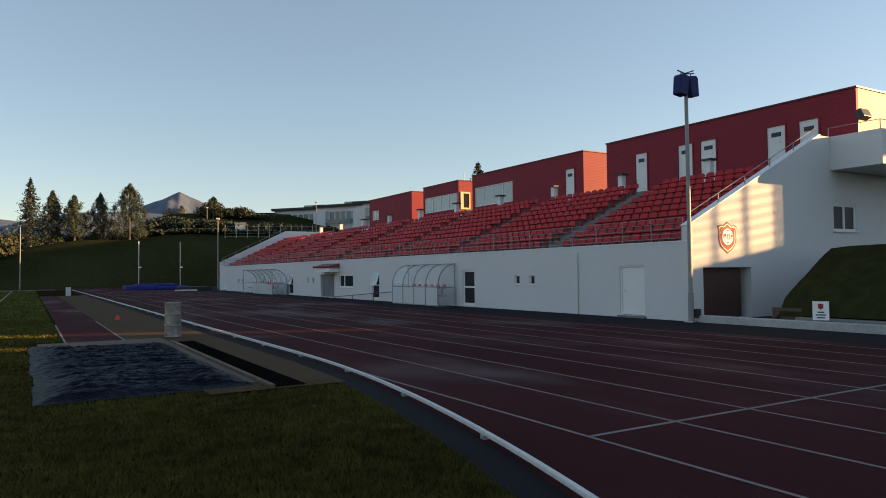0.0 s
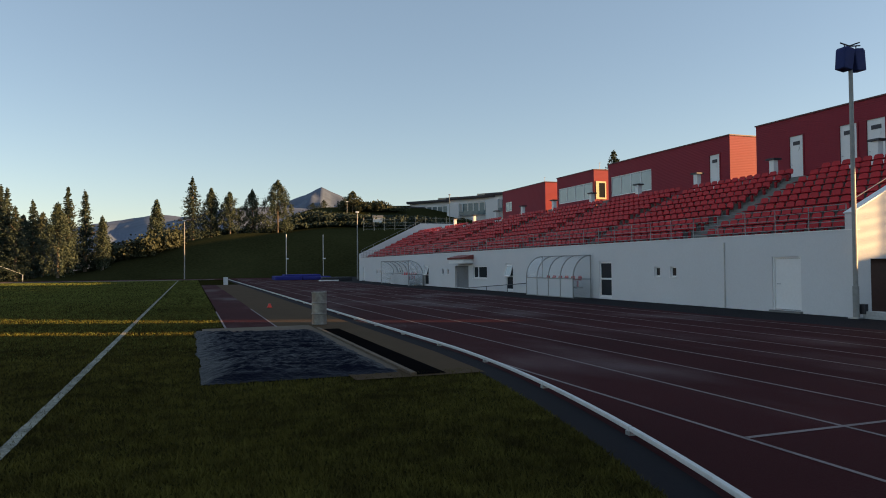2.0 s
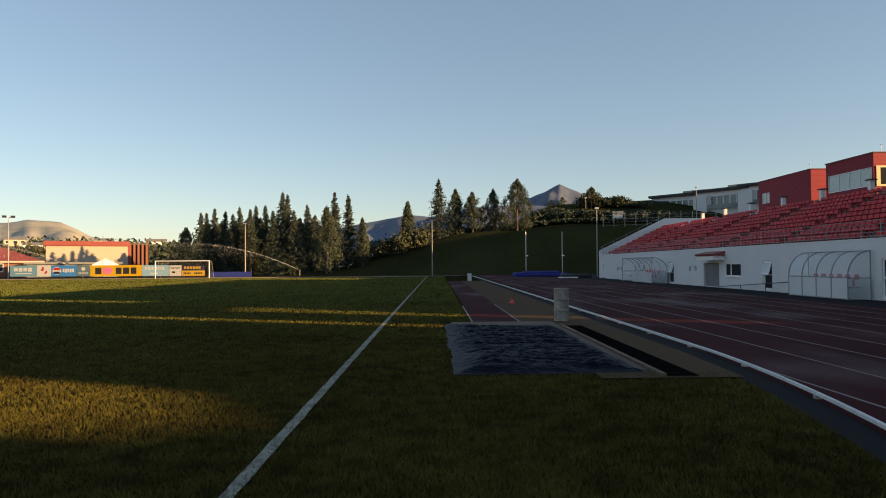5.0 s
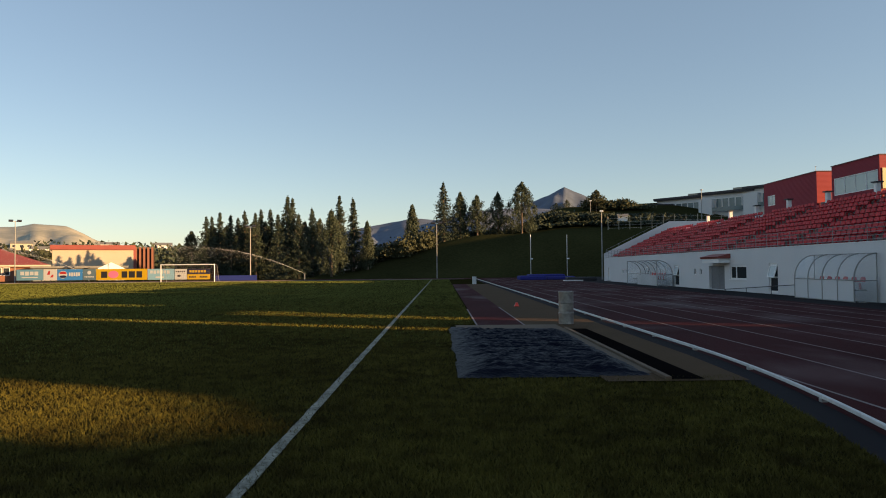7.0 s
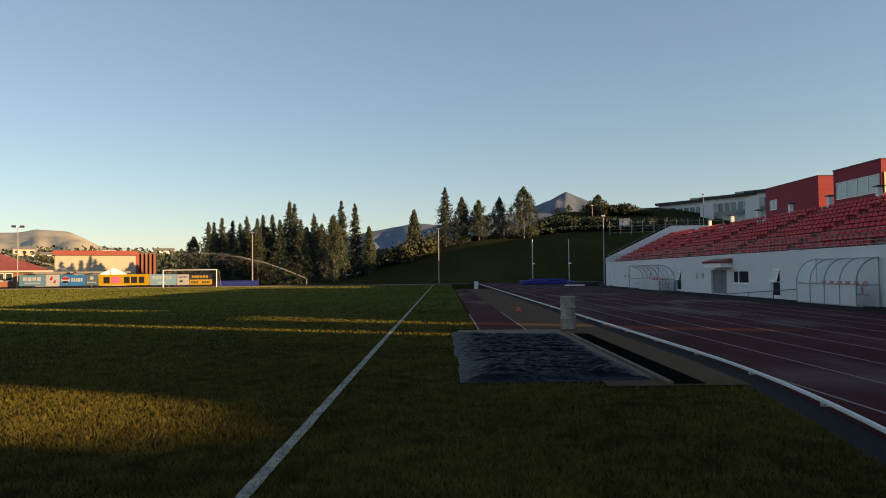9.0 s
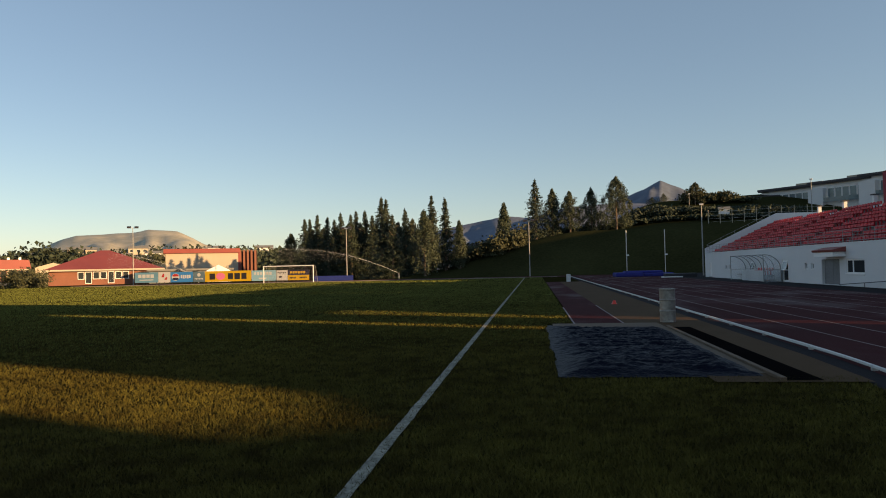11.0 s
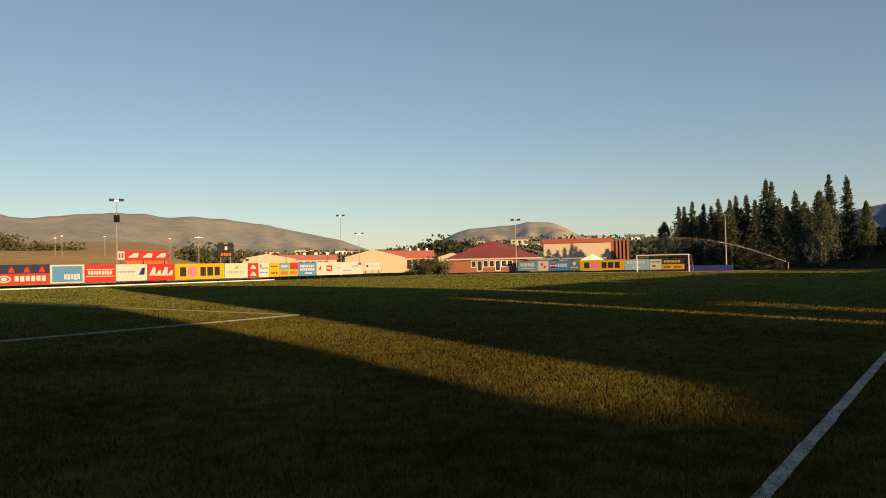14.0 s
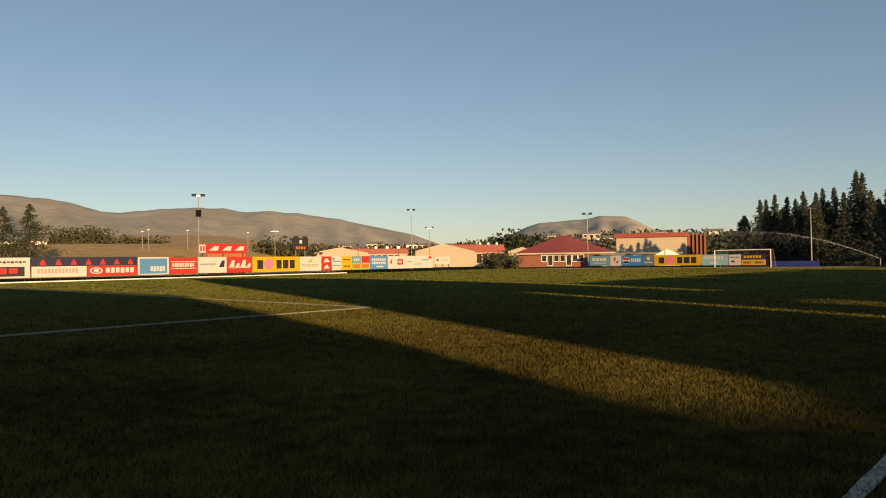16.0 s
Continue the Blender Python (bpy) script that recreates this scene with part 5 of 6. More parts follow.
def trunk(parent, h, r, limbs, rng):
    bm = bmesh.new()
    tube(bm, (0, 0, -0.3), (0, 0, h * 0.5), r, r * 0.65, n=8)
    tube(bm, (0, 0, h * 0.5), (0, 0, h * 0.96), r * 0.65, r * 0.12, n=6)
    for _ in range(limbs):
        z = h * rng.uniform(0.25, 0.8)
        a = rng.uniform(0, 6.283)
        ln = (h - z) * 0.32 + 0.4
        tube(bm, (0, 0, z), (ln * math.cos(a), ln * math.sin(a), z + ln * 0.5), r * 0.3, r * 0.06, n=5)
    part("trunk", bm, M_BARK, parent)


def spruce(az, dist, top_el, width, seed, base=None, bare=0.06, label="tall dark green spruce tree"):
    x, y = -math.sin(radians(az)) * dist, math.cos(radians(az)) * dist
    z0 = terrain(x, y) - 0.05 if base is None else base
    h = 1.58 + dist * math.tan(radians(top_el)) - z0
    rng = np.random.default_rng(seed)
    t = thing("spruce", label, "tree", at=pose(x, y, z0), group="trees")
    trunk(t, h, 0.02 * h + 0.04, 4, rng)
    pts = []
    levels = int(h * 2.6) + 8
    for k in range(levels):
        s = (k + 0.5) / levels
        zc = h * (bare + (0.985 - bare) * s)
        rad = width * 1.0 * (1 - s) ** 0.95 * rng.uniform(0.72, 1.12) + 0.12
        for b in range(9 if s < 0.75 else 7):
            a = rng.uniform(0, 6.283)
            rb = rad * rng.uniform(0.55, 1.15)
            m = int(15 + 15 * (1 - s))
            u = rng.uniform(0.05, 1, m) ** 0.8
            p = np.stack([np.cos(a) * rb * u, np.sin(a) * rb * u, zc - rb * u * 0.34 + 0.10 * rb * u ** 3], 1)
            pts.append(p + rng.normal(scale=0.05 + 0.06 * rad, size=p.shape) * (1, 1, 0.6))
    pts.append(np.stack([rng.normal(scale=0.06, size=14), rng.normal(scale=0.06, size=14), h * rng.uniform(0.93, 1.0, 14)], 1))
    v, f = leaves(np.concatenate(pts), 0.008 * h + 0.07, rng, 0.5)
    crown(t, v, f, M_SPRUCE)


def poplar(az, dist, top_el, width, seed, base=None, bare=0.06, material=None, label="slender green poplar tree", name="poplar", pointed=0.52):
    x, y = -math.sin(radians(az)) * dist, math.cos(radians(az)) * dist
    z0 = terrain(x, y) - 0.05 if base is None else base
    h = 1.58 + dist * math.tan(radians(top_el)) - z0
    rng = np.random.default_rng(seed)
    t = thing(name, label, "tree", at=pose(x, y, z0), group="trees")
    trunk(t, h, 0.016 * h + 0.05, 9, rng)
    pts = []
    n = int(85 + 11 * h)
    for _ in range(n):
        s = rng.uniform(0, 1) ** 0.9
        rad = width * 0.6 * (math.sin(math.pi * min(1, (s * 0.93 + 0.05)) ** pointed)) ** 0.95 * rng.uniform(0.3, 1.15)
        a = rng.uniform(0, 6.283)
        c = np.array([rad * math.cos(a), rad * math.sin(a), h * (bare + (1 - bare) * s) * 0.985])
        pts.append(c + rng.normal(scale=(0.019 * h + 0.07) * (0.5 if s > 0.85 else 1), size=(58, 3)) * (0.8, 0.8, 1.3))
    v, f = leaves(np.concatenate(pts), 0.009 * h + 0.07, rng)
    crown(t, v, f, material or M_POPLAR)


# along the crest of the bank
spruce(-0.16, 139, 7.1, 4.4, 1)
poplar(-1.53, 140, 6.18, 3.4, 2)
poplar(-2.93, 139, 5.94, 4.2, 3)
poplar(-4.65, 141, 6.1, 4.4, 4)
poplar(-6.6, 139, 6.97, 5.6, 5)
poplar(2.43, 128, 5.22, 2.2, 6)
poplar(6.14, 122, 3.85, 1.9, 7)
# on the flat, west of the bank
spruce(7.3, 124, 5.82, 2.9, 8)
spruce(8.4, 128, 6.06, 3.3, 9)
poplar(9.05, 117, 4.66, 4.2, 10, bare=0.08, label="broad green deciduous tree among spruces")
spruce(10.6, 130, 5.0, 3.4, 11)
spruce(12.55, 121, 5.95, 4.2, 12)
spruce(12.15, 122.5, 5.8, 3.6, 13)
spruce(11.65, 119, 4.5, 3.4, 14)
for k, (az, el) in enumerate(((13.3, 4.5), (13.9, 4.88), (14.62, 4.86), (15.06, 4.6), (15.88, 4.72), (16.4, 4.2), (16.95, 4.37), (17.75, 4.58), (18.35, 4.22), (18.78, 4.26))):
    spruce(az, 131 + 3 * (k % 3), el, 3.6, 20 + k)
for k, (az, el) in enumerate(((10.0, 4.0), (11.2, 3.8), (13.0, 3.7), (14.3, 3.8), (15.4, 3.6), (16.2, 3.5), (17.3, 3.4), (18.2, 3.3), (19.85, 2.98))):
    poplar(az, 138 + 2 * (k % 3), el, 5.5, 40 + k, bare=0.02, material=M_SPRUCE if k % 2 else M_BUSH, label="dark tree in the row behind the goal", name="birch")
# by the houses
spruce(-9.38, 166, 5.2, 3.2, 60)
spruce(-10.26, 166, 5.45, 3.0, 61)
poplar(-12.6, 158, 6.15, 4.2, 62, bare=0.1, material=M_BUSH, label="bushy tree beside the houses", name="birch")
spruce(-33.95, 95, 9.15, 8.0, 63, base=0.0, label="spruce tree rising behind the stand")
# west side
spruce(75.75, 128, 4.3, 7.0, 64)
spruce(74.15, 126, 4.55, 7.5, 65)


def bushes(name, label, spots, material, seed, leaf=0.5, each=260, kind="stuff"):
    """Undergrowth: (turn, distance, top in degrees, width) for each clump, joined into one mesh."""
    rng = np.random.default_rng(seed)
    allp = []
    for az, dist, el, w in spots:
        x, y = -math.sin(radians(az)) * dist, math.cos(radians(az)) * dist
        z0 = terrain(x, y)
        h = max(0.6, 1.58 + dist * math.tan(radians(el)) - z0)
        for _ in range(9):
            cx, cy = rng.normal(scale=w / 3.4, size=2)
            hh = h * rng.uniform(0.65, 1.0) * (1 - 0.25 * min(1, abs(cx) / w))
            p = rng.normal(size=(each // 9, 3)) * (w / 6, w / 6, hh * 0.2)
            p[:, 2] = np.clip(p[:, 2] + hh * 0.62, 0.02, hh)
            q = rng.uniform(0, 1, size=(each // 18, 3)) * (w / 3, w / 3, hh * 0.55) - (w / 6, w / 6, 0)
            allp += [p + (x + cx, y + cy, z0), q + (x + cx, y + cy, z0)]
    v, f = leaves(np.concatenate(allp), leaf, rng)
    me = bpy.data.meshes.new(name)
    me.from_pydata(v.tolist(), [], f)
    me.materials.append(material)
    return tagged(new(name, me), label, "bushes", kind=kind)


rs = random.Random(5)
bushes("slope_shrubs", "dark shrubs on the slope before the houses", [(-8.4 - 0.42 * k, 149 + 4 * (k % 2), 4.35 - 0.02 * k + 0.3 * rs.random(), 4.0) for k in range(27)], M_SPRUCE, 69, 0.34, 480)
bushes("bank_bushes", "low scrub along the top edge of the bank", [(6.6 - 0.42 * k, 128 + rs.uniform(-3, 4), 1.55 + 0.16 * k - 0.3 * rs.random(), 3.2) for k in range(14)], M_BUSH, 70, 0.34, 420)
bushes("crest_hedge", "dark hedge behind the trees on the crest", [(0.6 - 0.5 * k, 146, 2.95 + 0.3 * rs.random() + (0.45 if k > 20 else 0.0), 3.4) for k in range(36)], M_SPRUCE, 71, 0.4, 420)
bushes("house_shrubs", "wild shrubs beside the houses", [(-12.2 - 0.45 * k, 160, 5.6 - 0.09 * k + 0.35 * rs.random(), 3.6) for k in range(9)], M_BUSH, 72, 0.36, 420)
bushes("west_bushes", "rounded bushes beyond the west boards", [(72.6 - 0.55 * k, 290, (2.9 if k < 7 and k not in (3,) else 2.25) + 0.35 * rs.random(), 8.0) for k in range(13)] + [(76.5 + k, 290, 2.4 + 0.3 * rs.random(), 9) for k in range(4)], M_BUSH, 73, 0.7, 1500)
bushes("scoreboard_trees", "round trees behind the scoreboard", [(57.4, 175, 1.9, 7), (56.4, 175, 2.35, 8), (55.7, 176, 1.7, 6)], M_BUSH, 74, 0.6, 900)
bushes("pavilion_trees", "dense trees beside the red-roofed pavilion", [(38.3, 215, 2.1, 9), (37.3, 215, 2.7, 10), (36.1, 216, 2.4, 9), (35.2, 218, 1.9, 9), (34, 220, 1.8, 9)], M_SPRUCE, 75, 0.8, 1100)
bushes("round_shrub", "large round shrub before the pavilion", [(38.9, 128, 0.75, 3.6), (38.0, 128, 0.8, 3.8)], M_BUSH, 76, 0.2, 2000)
bushes("hazy_grove", "grove of trees seen through spray", [(20.0 + 0.62 * k, 215 + 8 * (k % 3), 2.0 + 0.25 * rs.random(), 8.5) for k in range(8)], M_POPLAR, 77, 0.75, 900)
bushes("town_trees", "bands of trees among the far town", [(21 + 0.62 * k, 420 + 40 * rs.random(), (1.55 if k < 30 else 1.25) + 0.55 * rs.random(), 17) for k in range(62)], M_BUSH, 78, 1.6, 420)
bushes("town_hill_trees", "tree band on the hillside above the town", [(22 + 0.45 * k, 640, 2.0 + 0.35 * rs.random(), 18) for k in range(34)], M_SPRUCE, 79, 2.0, 420)

# ---------------------------------------------------------------- buildings round the ground
def polar(az, dist):
    return -math.sin(radians(az)) * dist, math.cos(radians(az)) * dist


def facing(az_mid, dist, z=0.0):
    """A place whose own -y side looks towards the viewer."""
    x, y = polar(az_mid, dist)
    return pose(x, y, z, 0, 0, az_mid)


def openings(b, y, spots, frame_mat, depth=0.08):
    for u0, u1, z0, z1 in spots:
        w = part("window", wall_with_holes(y - depth, y, u0, u1, z0, z1, [(u0 + 0.1, u1 - 0.1, z0 + 0.1, z1 - 0.1)], across="x"), frame_mat, b)
        part("pane", box_bm(u0 + 0.1, u1 - 0.1, y - 0.04, y - 0.02, z0 + 0.1, z1 - 0.1), M_GLASS, w)


# pavilion with hipped red roof
pv = thing("pavilion", "brick pavilion with a low hipped red roof and white windows", "building", at=facing(33.5, 152))
W2, D2 = 9.3, 8.0
part("wall", box_bm(-W2, W2, -D2, D2, -0.05, 2.75), M_BRICK, pv)
bm = bmesh.new()
eave = [bm.verts.new(p) for p in ((-W2 - 0.9, -D2 - 0.9, 2.8), (W2 + 0.9, -D2 - 0.9, 2.8), (W2 + 0.9, D2 + 0.9, 2.8), (-W2 - 0.9, D2 + 0.9, 2.8))]
tops = [bm.verts.new((-0.8, 0, 6.6)), bm.verts.new((0.8, 0, 6.6))]
for f in ((0, 1, 5, 4), (1, 2, 5), (2, 3, 4, 5), (3, 0, 4), (3, 2, 1, 0)):
    bm.faces.new([(eave + tops)[k] for k in f])
part("roof", bm, M_ROOFRED, pv, "low hipped red roof")
part("fascia", box_bm(-W2 - 0.92, W2 + 0.92, -D2 - 0.95, -D2 - 0.85, 2.55, 2.85), M_CREAM, pv)
openings(pv, -D2, [(-4.6 + 1.25 * k, -3.5 + 1.25 * k, 0.2 if k in (1, 4) else 1.0, 2.4) for k in range(7)], M_WHITEP)

# gym with a flat red roof edge
gy_ = thing("sports_hall", "cream sports hall with red roof edge and red columns", "building", at=facing(26.9, 175))
part("wall", box_bm(-7.2, 8.6, -6, 10, -0.05, 6.3), M_CREAM, gy_)
part("roof", box_bm(-7.6, 9.0, -6.5, 10.4, 6.3, 7.3), M_ROOFRED, gy_)
for k in range(6):
    part("column", box_bm(8.6, 9.1, -6 + 2.6 * k, -5.2 + 2.6 * k, -0.05, 6.3), M_ROOFRED, gy_)
for k in range(5):
    part("column", box_bm(8.9 + 0.85 * k, 9.35 + 0.85 * k, -5.7, -5.25, -0.05, 6.9), M_BRICK, gy_)
part("side_wall", box_bm(8.7, 13.0, -5.2, 8, -0.05, 6.6), M_DARKIN, gy_)
an = thing("low_annex", "low flat grey-roofed annex before the hall", "building", at=facing(27.2, 140))
part("wall", box_bm(-8, 6.5, -2, 2, -0.05, 2.2), M_CONC, an)
part("roof", box_bm(-8.4, 6.9, -2.5, 2.5, 2.2, 2.55), M_CONC, an)
tent = solid("white_tent", prism(bmesh.new(), [(-2.0, 2.1), (0, 3.1), (2.0, 2.1), (2.0, -0.05), (-2.0, -0.05)], "y", -1.5, 1.5), M_WHITEP, "small white peaked tent roof", "tent", at=facing(25.5, 132))


def shed(az, dist, half, low, high, red_half, label):
    """A long low building: a cream gable that rises to one side and a red roof behind it."""
    s = thing("school_building", label, "building", at=facing(az, dist))
    bm = bmesh.new()
    prism(bm, [(-half, -0.05), (half, -0.05), (half, low), (-half * 0.05, high), (-half, low + 0.3)], "y", 0, 6)
    part("wall", bm, M_CREAM, s)
    bm = bmesh.new()
    prism(bm, [(half * 0.05, high - 0.2), (half + red_half, high - 0.35), (half + red_half + 0.4, low - 0.3), (half + 0.05, low - 0.3)], "y", 6.05, 14)
    part("roof", bm, M_ROOFRED, s)
    part("wing_wall", box_bm(half, half + red_half, 6.0, 13.5, -0.05, low - 0.3), M_CREAM, s)
    openings(s, 6.0, [(half + 0.8 + 1.6 * k, half + 2.0 + 1.6 * k, 0.8, low - 0.6) for k in range(max(1, int(red_half / 1.8)))], M_ROOFRED)
    for k in range(3):
        part("roof_vent", box_bm(half + red_half * (0.2 + 0.28 * k), half + red_half * (0.26 + 0.28 * k), 8, 8.8, high - 0.4, high + 0.25), M_STEEL, s)
    return s


shed(51.7, 175, 6.6, 3.9, 5.3, 10.5, "long cream school building with red roofs")
shed(43.2, 178, 7.6, 3.9, 6.0, 8.0, "cream school building with a pitched gable and red roof")
shed(57.6, 205, 5.0, 3.4, 4.2, 4.0, "low cream building beyond the boards")
shed(36.8, 190, 4.0, 3.6, 5.0, 4.0, "cream building end beside the pavilion")


def house(az, dist, w, h, base, wall_mat, roof_mat, label, n=2, flat_roof=False):
    hs = thing("house", label, "house", at=facing(az, dist, base), group="far houses")
    part("wall", box_bm(-w / 2, w / 2, -4, 4, -1.5, h), wall_mat, hs)
    if flat_roof:
        part("roof", box_bm(-w / 2 - 0.5, w / 2 + 0.5, -4.6, 4.5, h, h + 0.45), roof_mat, hs)
    else:
        part("roof", prism(bmesh.new(), [(-4.5, h - 0.1), (0, h + 2.0), (4.5, h - 0.1)], "x", -w / 2 - 0.4, w / 2 + 0.4), roof_mat, hs)
    openings(hs, -4.0, [(-w / 2 + w * (k + 0.25) / n, -w / 2 + w * (k + 0.75) / n, h * 0.35, h * 0.8) for k in range(n)], M_WHITEP)
    return hs


rs = random.Random(11)
for k in range(26):
    az = 22 + 1.35 * k + rs.uniform(-0.5, 0.5)
    dist = 470 + 150 * rs.random()
    el = 1.35 + 0.75 * rs.random() if az < 36 else 1.1 + 0.5 * rs.random()
    top = 1.58 + dist * math.tan(radians(el))
    hgt = rs.uniform(3.2, 5)
    house(az, dist, rs.uniform(9, 17), hgt, top - hgt - 1, M_CREAM if k % 3 else M_WHITE, M_ROOFRED if k % 9 == 5 else M_CONC, "small pale house among trees on the far slope", 3)
for az, w in ((75.4, 6), (73.6, 5)):
    house(az, 255, w, 3.4, 6.4, M_WHITE, M_CONC, "small white house among trees beyond the west boards", 2)
# the slope that carries the far town
bm = bmesh.new()
rows = []
for k in range(41):
    az = 16 + 1.0 * k
    row = []
    for d, e in ((300, -0.35), (400, 0.55), (470, 1.0), (560, 1.35), (660, 1.65), (900, 1.3)):
        x, y = polar(az, d)
        fade = smooth((az - 16) / 4) * smooth((58 - az) / 6) * (1 if az < 38 else 0.8)
        row.append(bm.verts.new((x, y, -0.2 + max(0, d * math.tan(radians(e)) + 1.6) * fade + 1.2 * noise.noise((x * 0.02, y * 0.02, 0)) * fade)))
    rows.append(row)
for a, b in zip(rows, rows[1:]):
    for k in range(5):
        bm.faces.new((a[k], a[k + 1], b[k + 1], b[k])).smooth = True
bmesh.ops.recalc_face_normals(bm, faces=bm.faces[:])
solid("backdrop_town_slope", bm, M_BUSH, "green hillside below the far town", "hillside", kind="structure")
# dry heath slope west of the boards
bm = bmesh.new()
rows = []
for k in range(51):
    az = 42 + 1.0 * k
    row = []
    for d, e in ((112, -0.8), (135, 0.2), (152, 0.95), (172, 1.45), (300, 1.7), (520, 1.95), (900, 2.3), (1300, 1.7)):
        x, y = polar(az, d)
        fade = smooth((az - 50) / 12)
        row.append(bm.verts.new((x, y, -0.2 + max(0, d * math.tan(radians(e)) + 1.6) * fade + 0.5 * noise.noise((x * 0.03, y * 0.03, 0)) * fade)))
    rows.append(row)
for a, b in zip(rows, rows[1:]):
    for k in range(7):
        bm.faces.new((a[k], a[k + 1], b[k + 1], b[k])).smooth = True
bmesh.ops.recalc_face_normals(bm, faces=bm.faces[:])
solid("backdrop_heath", bm, M_HEATH, "dry golden heath beyond the west boards", "heath", kind="structure")

# white row houses on the slope above the stand
for az, dist, w, h, base, lab in ((-19.9, 168, 13.0, 3.6, 12.9, "white flat-roofed row house with dark roof edge"), (-23.2, 160, 12.0, 3.6, 13.0, "white flat-roofed row house with dark roof edge"), (-26.5, 154, 12.0, 3.6, 13.3, "white flat-roofed row house with dark roof edge")):
    hs = thing("row_house", lab, "house", at=facing(az, dist, base) @ pose(0, 0, 0, 0, 0, -32), group="white row houses")
    part("wall", box_bm(-w / 2, w / 2, -4, 4, -3, h), M_WHITE, hs)
    part("wall", box_bm(-w / 2, -w / 2 + 3.2, -5.2, -4, -3, h - 0.9), M_WHITE, hs)
    part("roof", box_bm(-w / 2 - 0.4, w / 2 + 0.4, -4.7, 4.4, h, h + 0.55), M_DARKSTEEL, hs)
    part("roof_edge", box_bm(-w / 2 - 0.42, w / 2 + 0.42, -4.9, -4.7, h + 0.2, h + 0.58), M_DARKSTEEL, hs)
    part("upper_wall", box_bm(w * 0.1, w / 2 + 0.4, -3.6, 3, h + 0.55, h + 1.1), M_CREAM, hs)
    for k in range(int((w - 4.0) / 1.5)):
        u = -w / 2 + 3.5 + 1.5 * k
        win = part("window", wall_with_holes(-4.1, -4.0, u, u + 1.4, 0.2, 2.7, [(u + 0.08, u + 1.32, 0.28, 2.62)], across="x"), M_WHITEP, hs)
        part("pane", box_bm(u + 0.08, u + 1.32, -4.05, -4.02, 0.28, 2.62), M_HOUSEGLASS, win)
    part("balcony_rail", box_bm(-w / 2 + 3.3, w / 2, -5.2, -5.12, -0.1, 0.75), M_HOUSEGLASS, hs)
house(-16.9, 170, 8.5, 2.6, 12.6, M_WHITE, M_DARKSTEEL, "low white house with a dark flat roof", 2, True)
sx_, sy_ = polar(-14.65, 147)
gs = thing("garden_shed", "tiny white gabled shed on the slope", "shed", at=pose(sx_, sy_, terrain(sx_, sy_) - 0.1, 0, 0, -14.65))
part("wall", box_bm(-1.0, 1.0, -0.9, 0.9, 0, 1.6), M_WHITEP, gs)
part("roof", prism(bmesh.new(), [(-1.1, 1.58), (0, 2.1), (1.1, 1.58)], "x", -1.15, 1.15), M_CONC, gs)

# wire fence along the slope behind the stand
fence = thing("wire_fence", "tall wire fence with pale posts on the slope", "fence")
fp = []
for k in range(16):
    az = -13.5 - 0.85 * k
    x, y = polar(az, 140)
    z = terrain(x, y)
    fp.append(Vector((x, y, z)))
    bm = bmesh.new()
    tube(bm, (x, y, z - 0.1), (x, y, z + 2.6), 0.06, n=6)
    part("post", bm, M_CREAM, fence)
bm = bmesh.new()
for a, b in zip(fp, fp[1:]):
    for h in (0.3, 0.9, 1.5, 2.2):
        tube(bm, a + Vector((0, 0, h)), b + Vector((0, 0, h)), 0.012, n=3)
tagged(part("wires", bm, M_STEEL, fence), kind="stuff")

# ---------------------------------------------------------------- unseen walls added to the south-east, shaped to cast the long shadows across the field
CX, K = 48.0, 1.681


def caster(bm):
    solid("shadow_wall", bm, M_WHITE, "plain unseen wall added to cast the long shadows", "building", kind="structure")


def profile(points):
    """A wall whose top follows (y, height / K)."""
    bm = bmesh.new()
    prism(bm, [(y, z * K) for y, z in points], "x", CX, CX + 0.4)
    caster(bm)


profile([(64, -0.03), (92, -0.03), (92, 6.9), (64, 6.9)])
profile([(-15.6, -0.03), (-12.95, -0.03), (-12.95, 5.1), (-14.2, 5.0), (-15.6, 5.15)])
profile([(-90, -0.03), (-15.6, -0.03), (-15.65, 5.2), (-15.9, 5.8), (-16.5, 6.4), (-17.2, 7.0), (-18.6, 8.1), (-23, 9.1), (-30, 10.6), (-90, 10.6)])
profile([(-13.1, 7.0), (4.2, 7.0), (4.0, 7.5), (3.2, 8.0), (-0.9, 9.8), (-8, 11.2), (-15.2, 12.0), (-14.7, 10.1), (-14.0, 8.8), (-13.3, 7.5)])
# slots let sun through for the lit streaks and the gable patch
caster(wall_with_holes(CX, CX + 0.4, -12.95, 14.0, -0.05, 7.0 * K, [(-3.1, -2.2, 4.5 * K, 6.7 * K), (0.75, 1.8, 3.85 * K, 5.5 * K), (1.8, 3.85, 3.95 * K, 5.5 * K), (4.3, 5.8, 5.7 * K, 7.0 * K), (5.8, 14.0, 5.6 * K, 7.0 * K)]))
# added bars, out of view, that stripe the sun patch on the gable
nr = thing("shadow_railing", "unseen posts and rails added to stripe the sun patch on the gable", "railing", kind="structure")
for y in (2.28, 2.95, 3.66):
    part("post", box_bm(CX + 0.1, CX + 0.3, y - 0.025, y + 0.025, 3.95 * K, 5.5 * K), M_WHITE, nr)
for k in range(7):
    part("rail", box_bm(CX + 0.16, CX + 0.24, 1.8, 3.85, 6.8 + 0.34 * k, 6.835 + 0.34 * k), M_WHITE, nr)

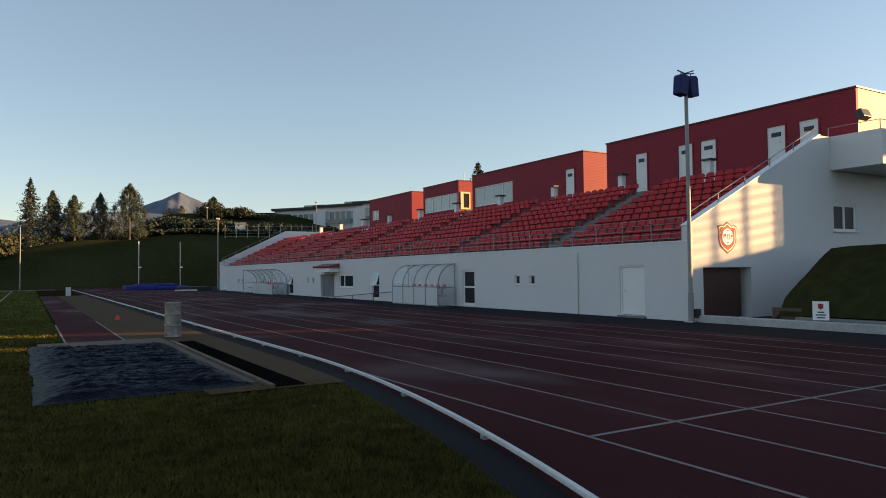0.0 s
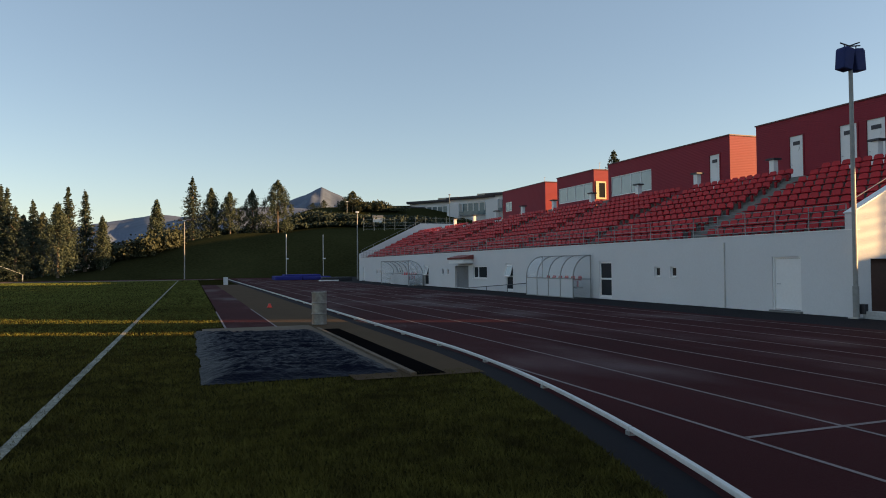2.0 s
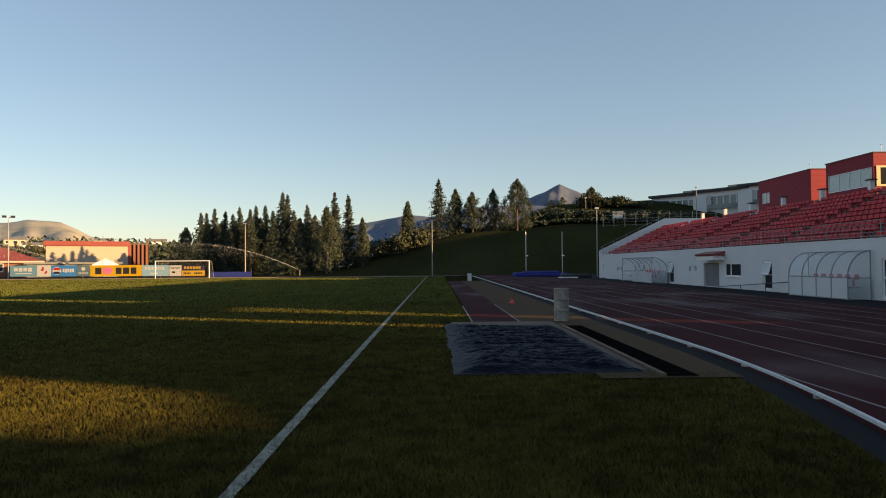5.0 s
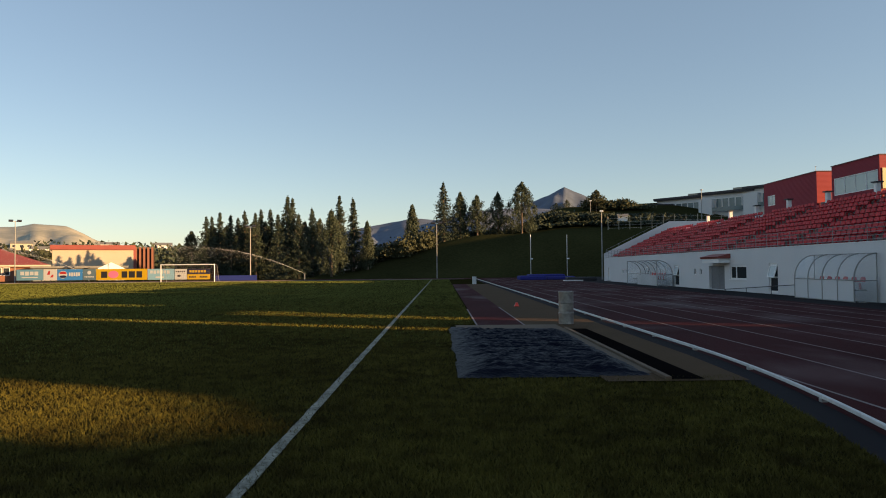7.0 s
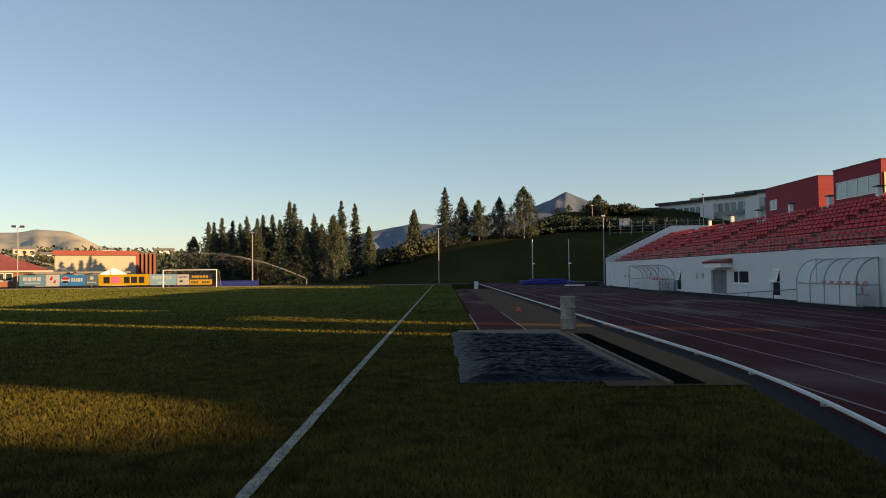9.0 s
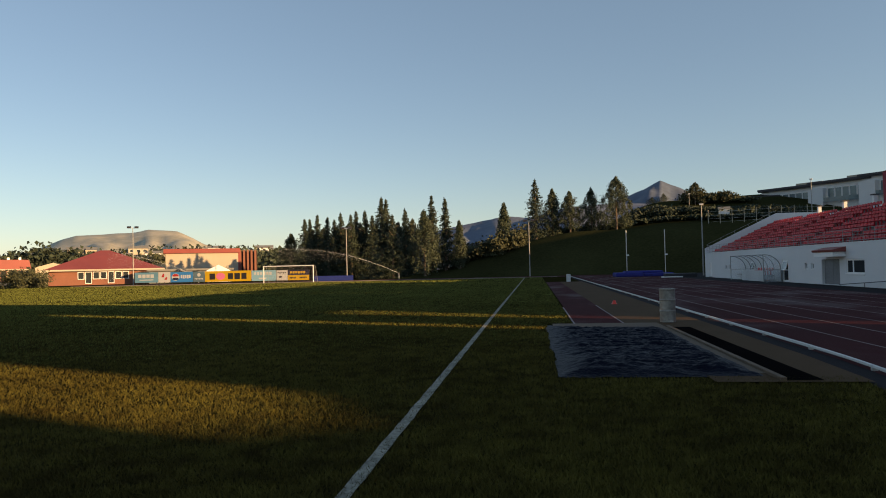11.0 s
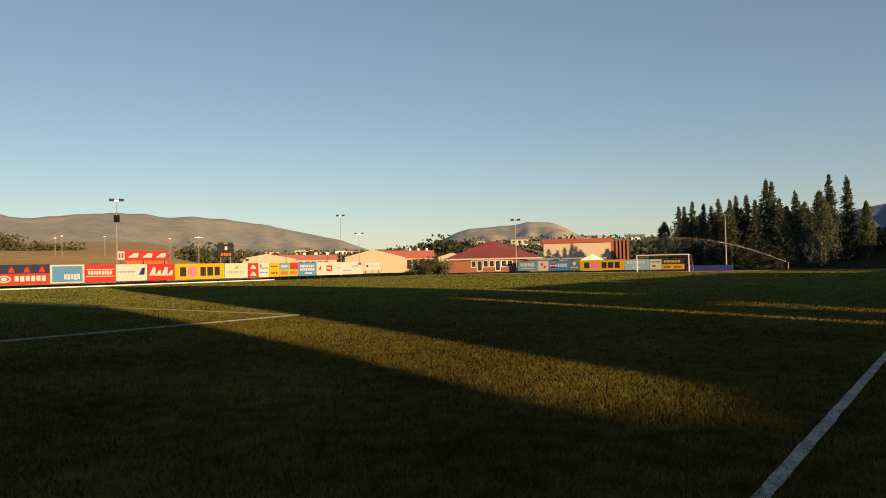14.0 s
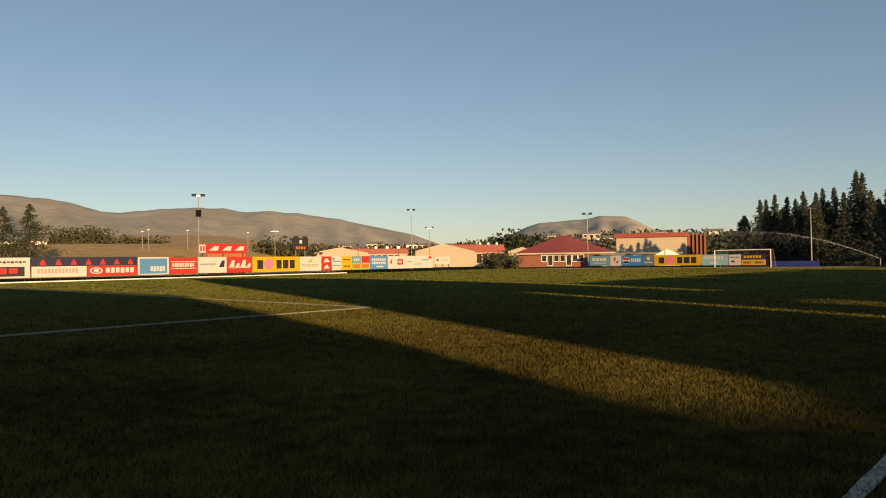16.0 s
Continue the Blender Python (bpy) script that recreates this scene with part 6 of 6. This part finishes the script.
# ---------------------------------------------------------------- seats, the nearest as single parts
seat_me = mesh_of("seat", seat_mesh(), M_SEAT)
rest = bmesh.new()
proto = seat_mesh()
proto_me = bpy.data.meshes.new("proto")
proto.to_mesh(proto_me)
proto.free()
verts = np.array([v.co[:] for v in proto_me.vertices])
polys = [tuple(p.vertices) for p in proto_me.polygons]
bpy.data.meshes.remove(proto_me)
rest_v, rest_f, single = [], [], 0
srng = random.Random(3)
for i in range(ROWS):
    sx, sz = X_ROW + 0.28 + TREAD * i, Z_ROW + RISE * i
    y = Y0 + 0.75
    while y < Y1 - 0.6:
        if all(abs(y - a) > 0.55 for a in AISLES):
            px, pr = sx + srng.uniform(-0.012, 0.012), srng.uniform(-2.5, 2.5)
            if y < 31.5 and single < 300:
                share("seat", seat_me, stand, pose(px, y, sz, 0, 0, pr))
                single += 1
            else:
                rest_f += [tuple(q + len(rest_v) * len(verts) for q in p) for p in polys]
                rest_v.append(verts + (px, y, sz))
        y += 0.465
me = bpy.data.meshes.new("seat_row")
me.from_pydata(np.concatenate(rest_v).tolist(), [], rest_f)
me.materials.append(M_SEATROW)
fs = new("seat_row", me)
fs.parent = stand
tagged(fs, "rows of red plastic seats", kind="stuff")
rest.free()

# ---------------------------------------------------------------- grass blades near the viewer, one sheet of many small tufts
def blades(name, label, n, near, far, hgt, seed, material, rise=(0, 0.1), fall=(500, 600)):
    """Tufts that thin out with distance from the standing place."""
    rng = np.random.default_rng(seed)
    r = near * (far / near) ** rng.random(n)
    az = np.radians(rng.uniform(-62, 82, n))
    x, y = -np.sin(az) * r, np.cos(az) * r
    lim = np.array([kerb_x(v) - 0.45 for v in y])
    share_kept = np.clip((r - rise[0]) / (rise[1] - rise[0]), 0, 1) * np.clip((fall[1] - r) / (fall[1] - fall[0]), 0, 1)
    keep = (rng.random(n) < share_kept) & (x < lim) & ((np.abs(x + 1.44) > 0.06) | (rng.random(n) < 0.25)) & ~((x > 0.2) & (y > 9.85) & ((y < 19) | (x > 0.9))) & (y < 96) & (x > -77)
    x, y, r = x[keep], y[keep], r[keep]
    n = len(x)
    a = rng.uniform(0, 6.283, n)
    w = rng.uniform(0.002, 0.0045, n) * (1 + r / 8.5)
    h = hgt * rng.uniform(0.3, 1.5, n)
    tip = rng.normal(scale=0.55, size=(n, 2)) * h[:, None]
    c, s = np.cos(a) * w, np.sin(a) * w
    v = np.stack([np.stack([x - c, y - s, 0 * x], 1), np.stack([x + c, y + s, 0 * x], 1), np.stack([x + tip[:, 0], y + tip[:, 1], h], 1)], 1).reshape(-1, 3)
    me = bpy.data.meshes.new(name)
    me.from_pydata(v.tolist(), [], [(3 * k, 3 * k + 1, 3 * k + 2) for k in range(n)])
    me.materials.append(material)
    tagged(new(name, me), label, "grass", kind="stuff")


# brown stain is dry grass, also darkened to deepen the near shade
M_BLADE = mat("grass blades", (0.112, 0.098, 0.022), 0.8, 0, 3, 0.45, 0.3, 0.0, spec=0.05, stain=(0.022, 0.015, 0.006))
# greener far blades, their colour raised to imitate the sunlit far pitch
M_BLADEFAR = mat("green grass blades brightened for sun", (0.140, 0.160, 0.042), 0.8, 0, 3, 0.4, 0.2, 0.0, spec=0.05)
blades("pitch_grass", "short mown grass blades, partly dry, darkened for the near shade", 1150000, 2.6, 44, 0.036, 90, M_BLADE, fall=(18, 44))
blades("far_pitch_grass", "short mown greener grass, brightened for sun, on the far half of the pitch", 1050000, 14, 122, 0.034, 91, M_BLADEFAR, rise=(12, 40))
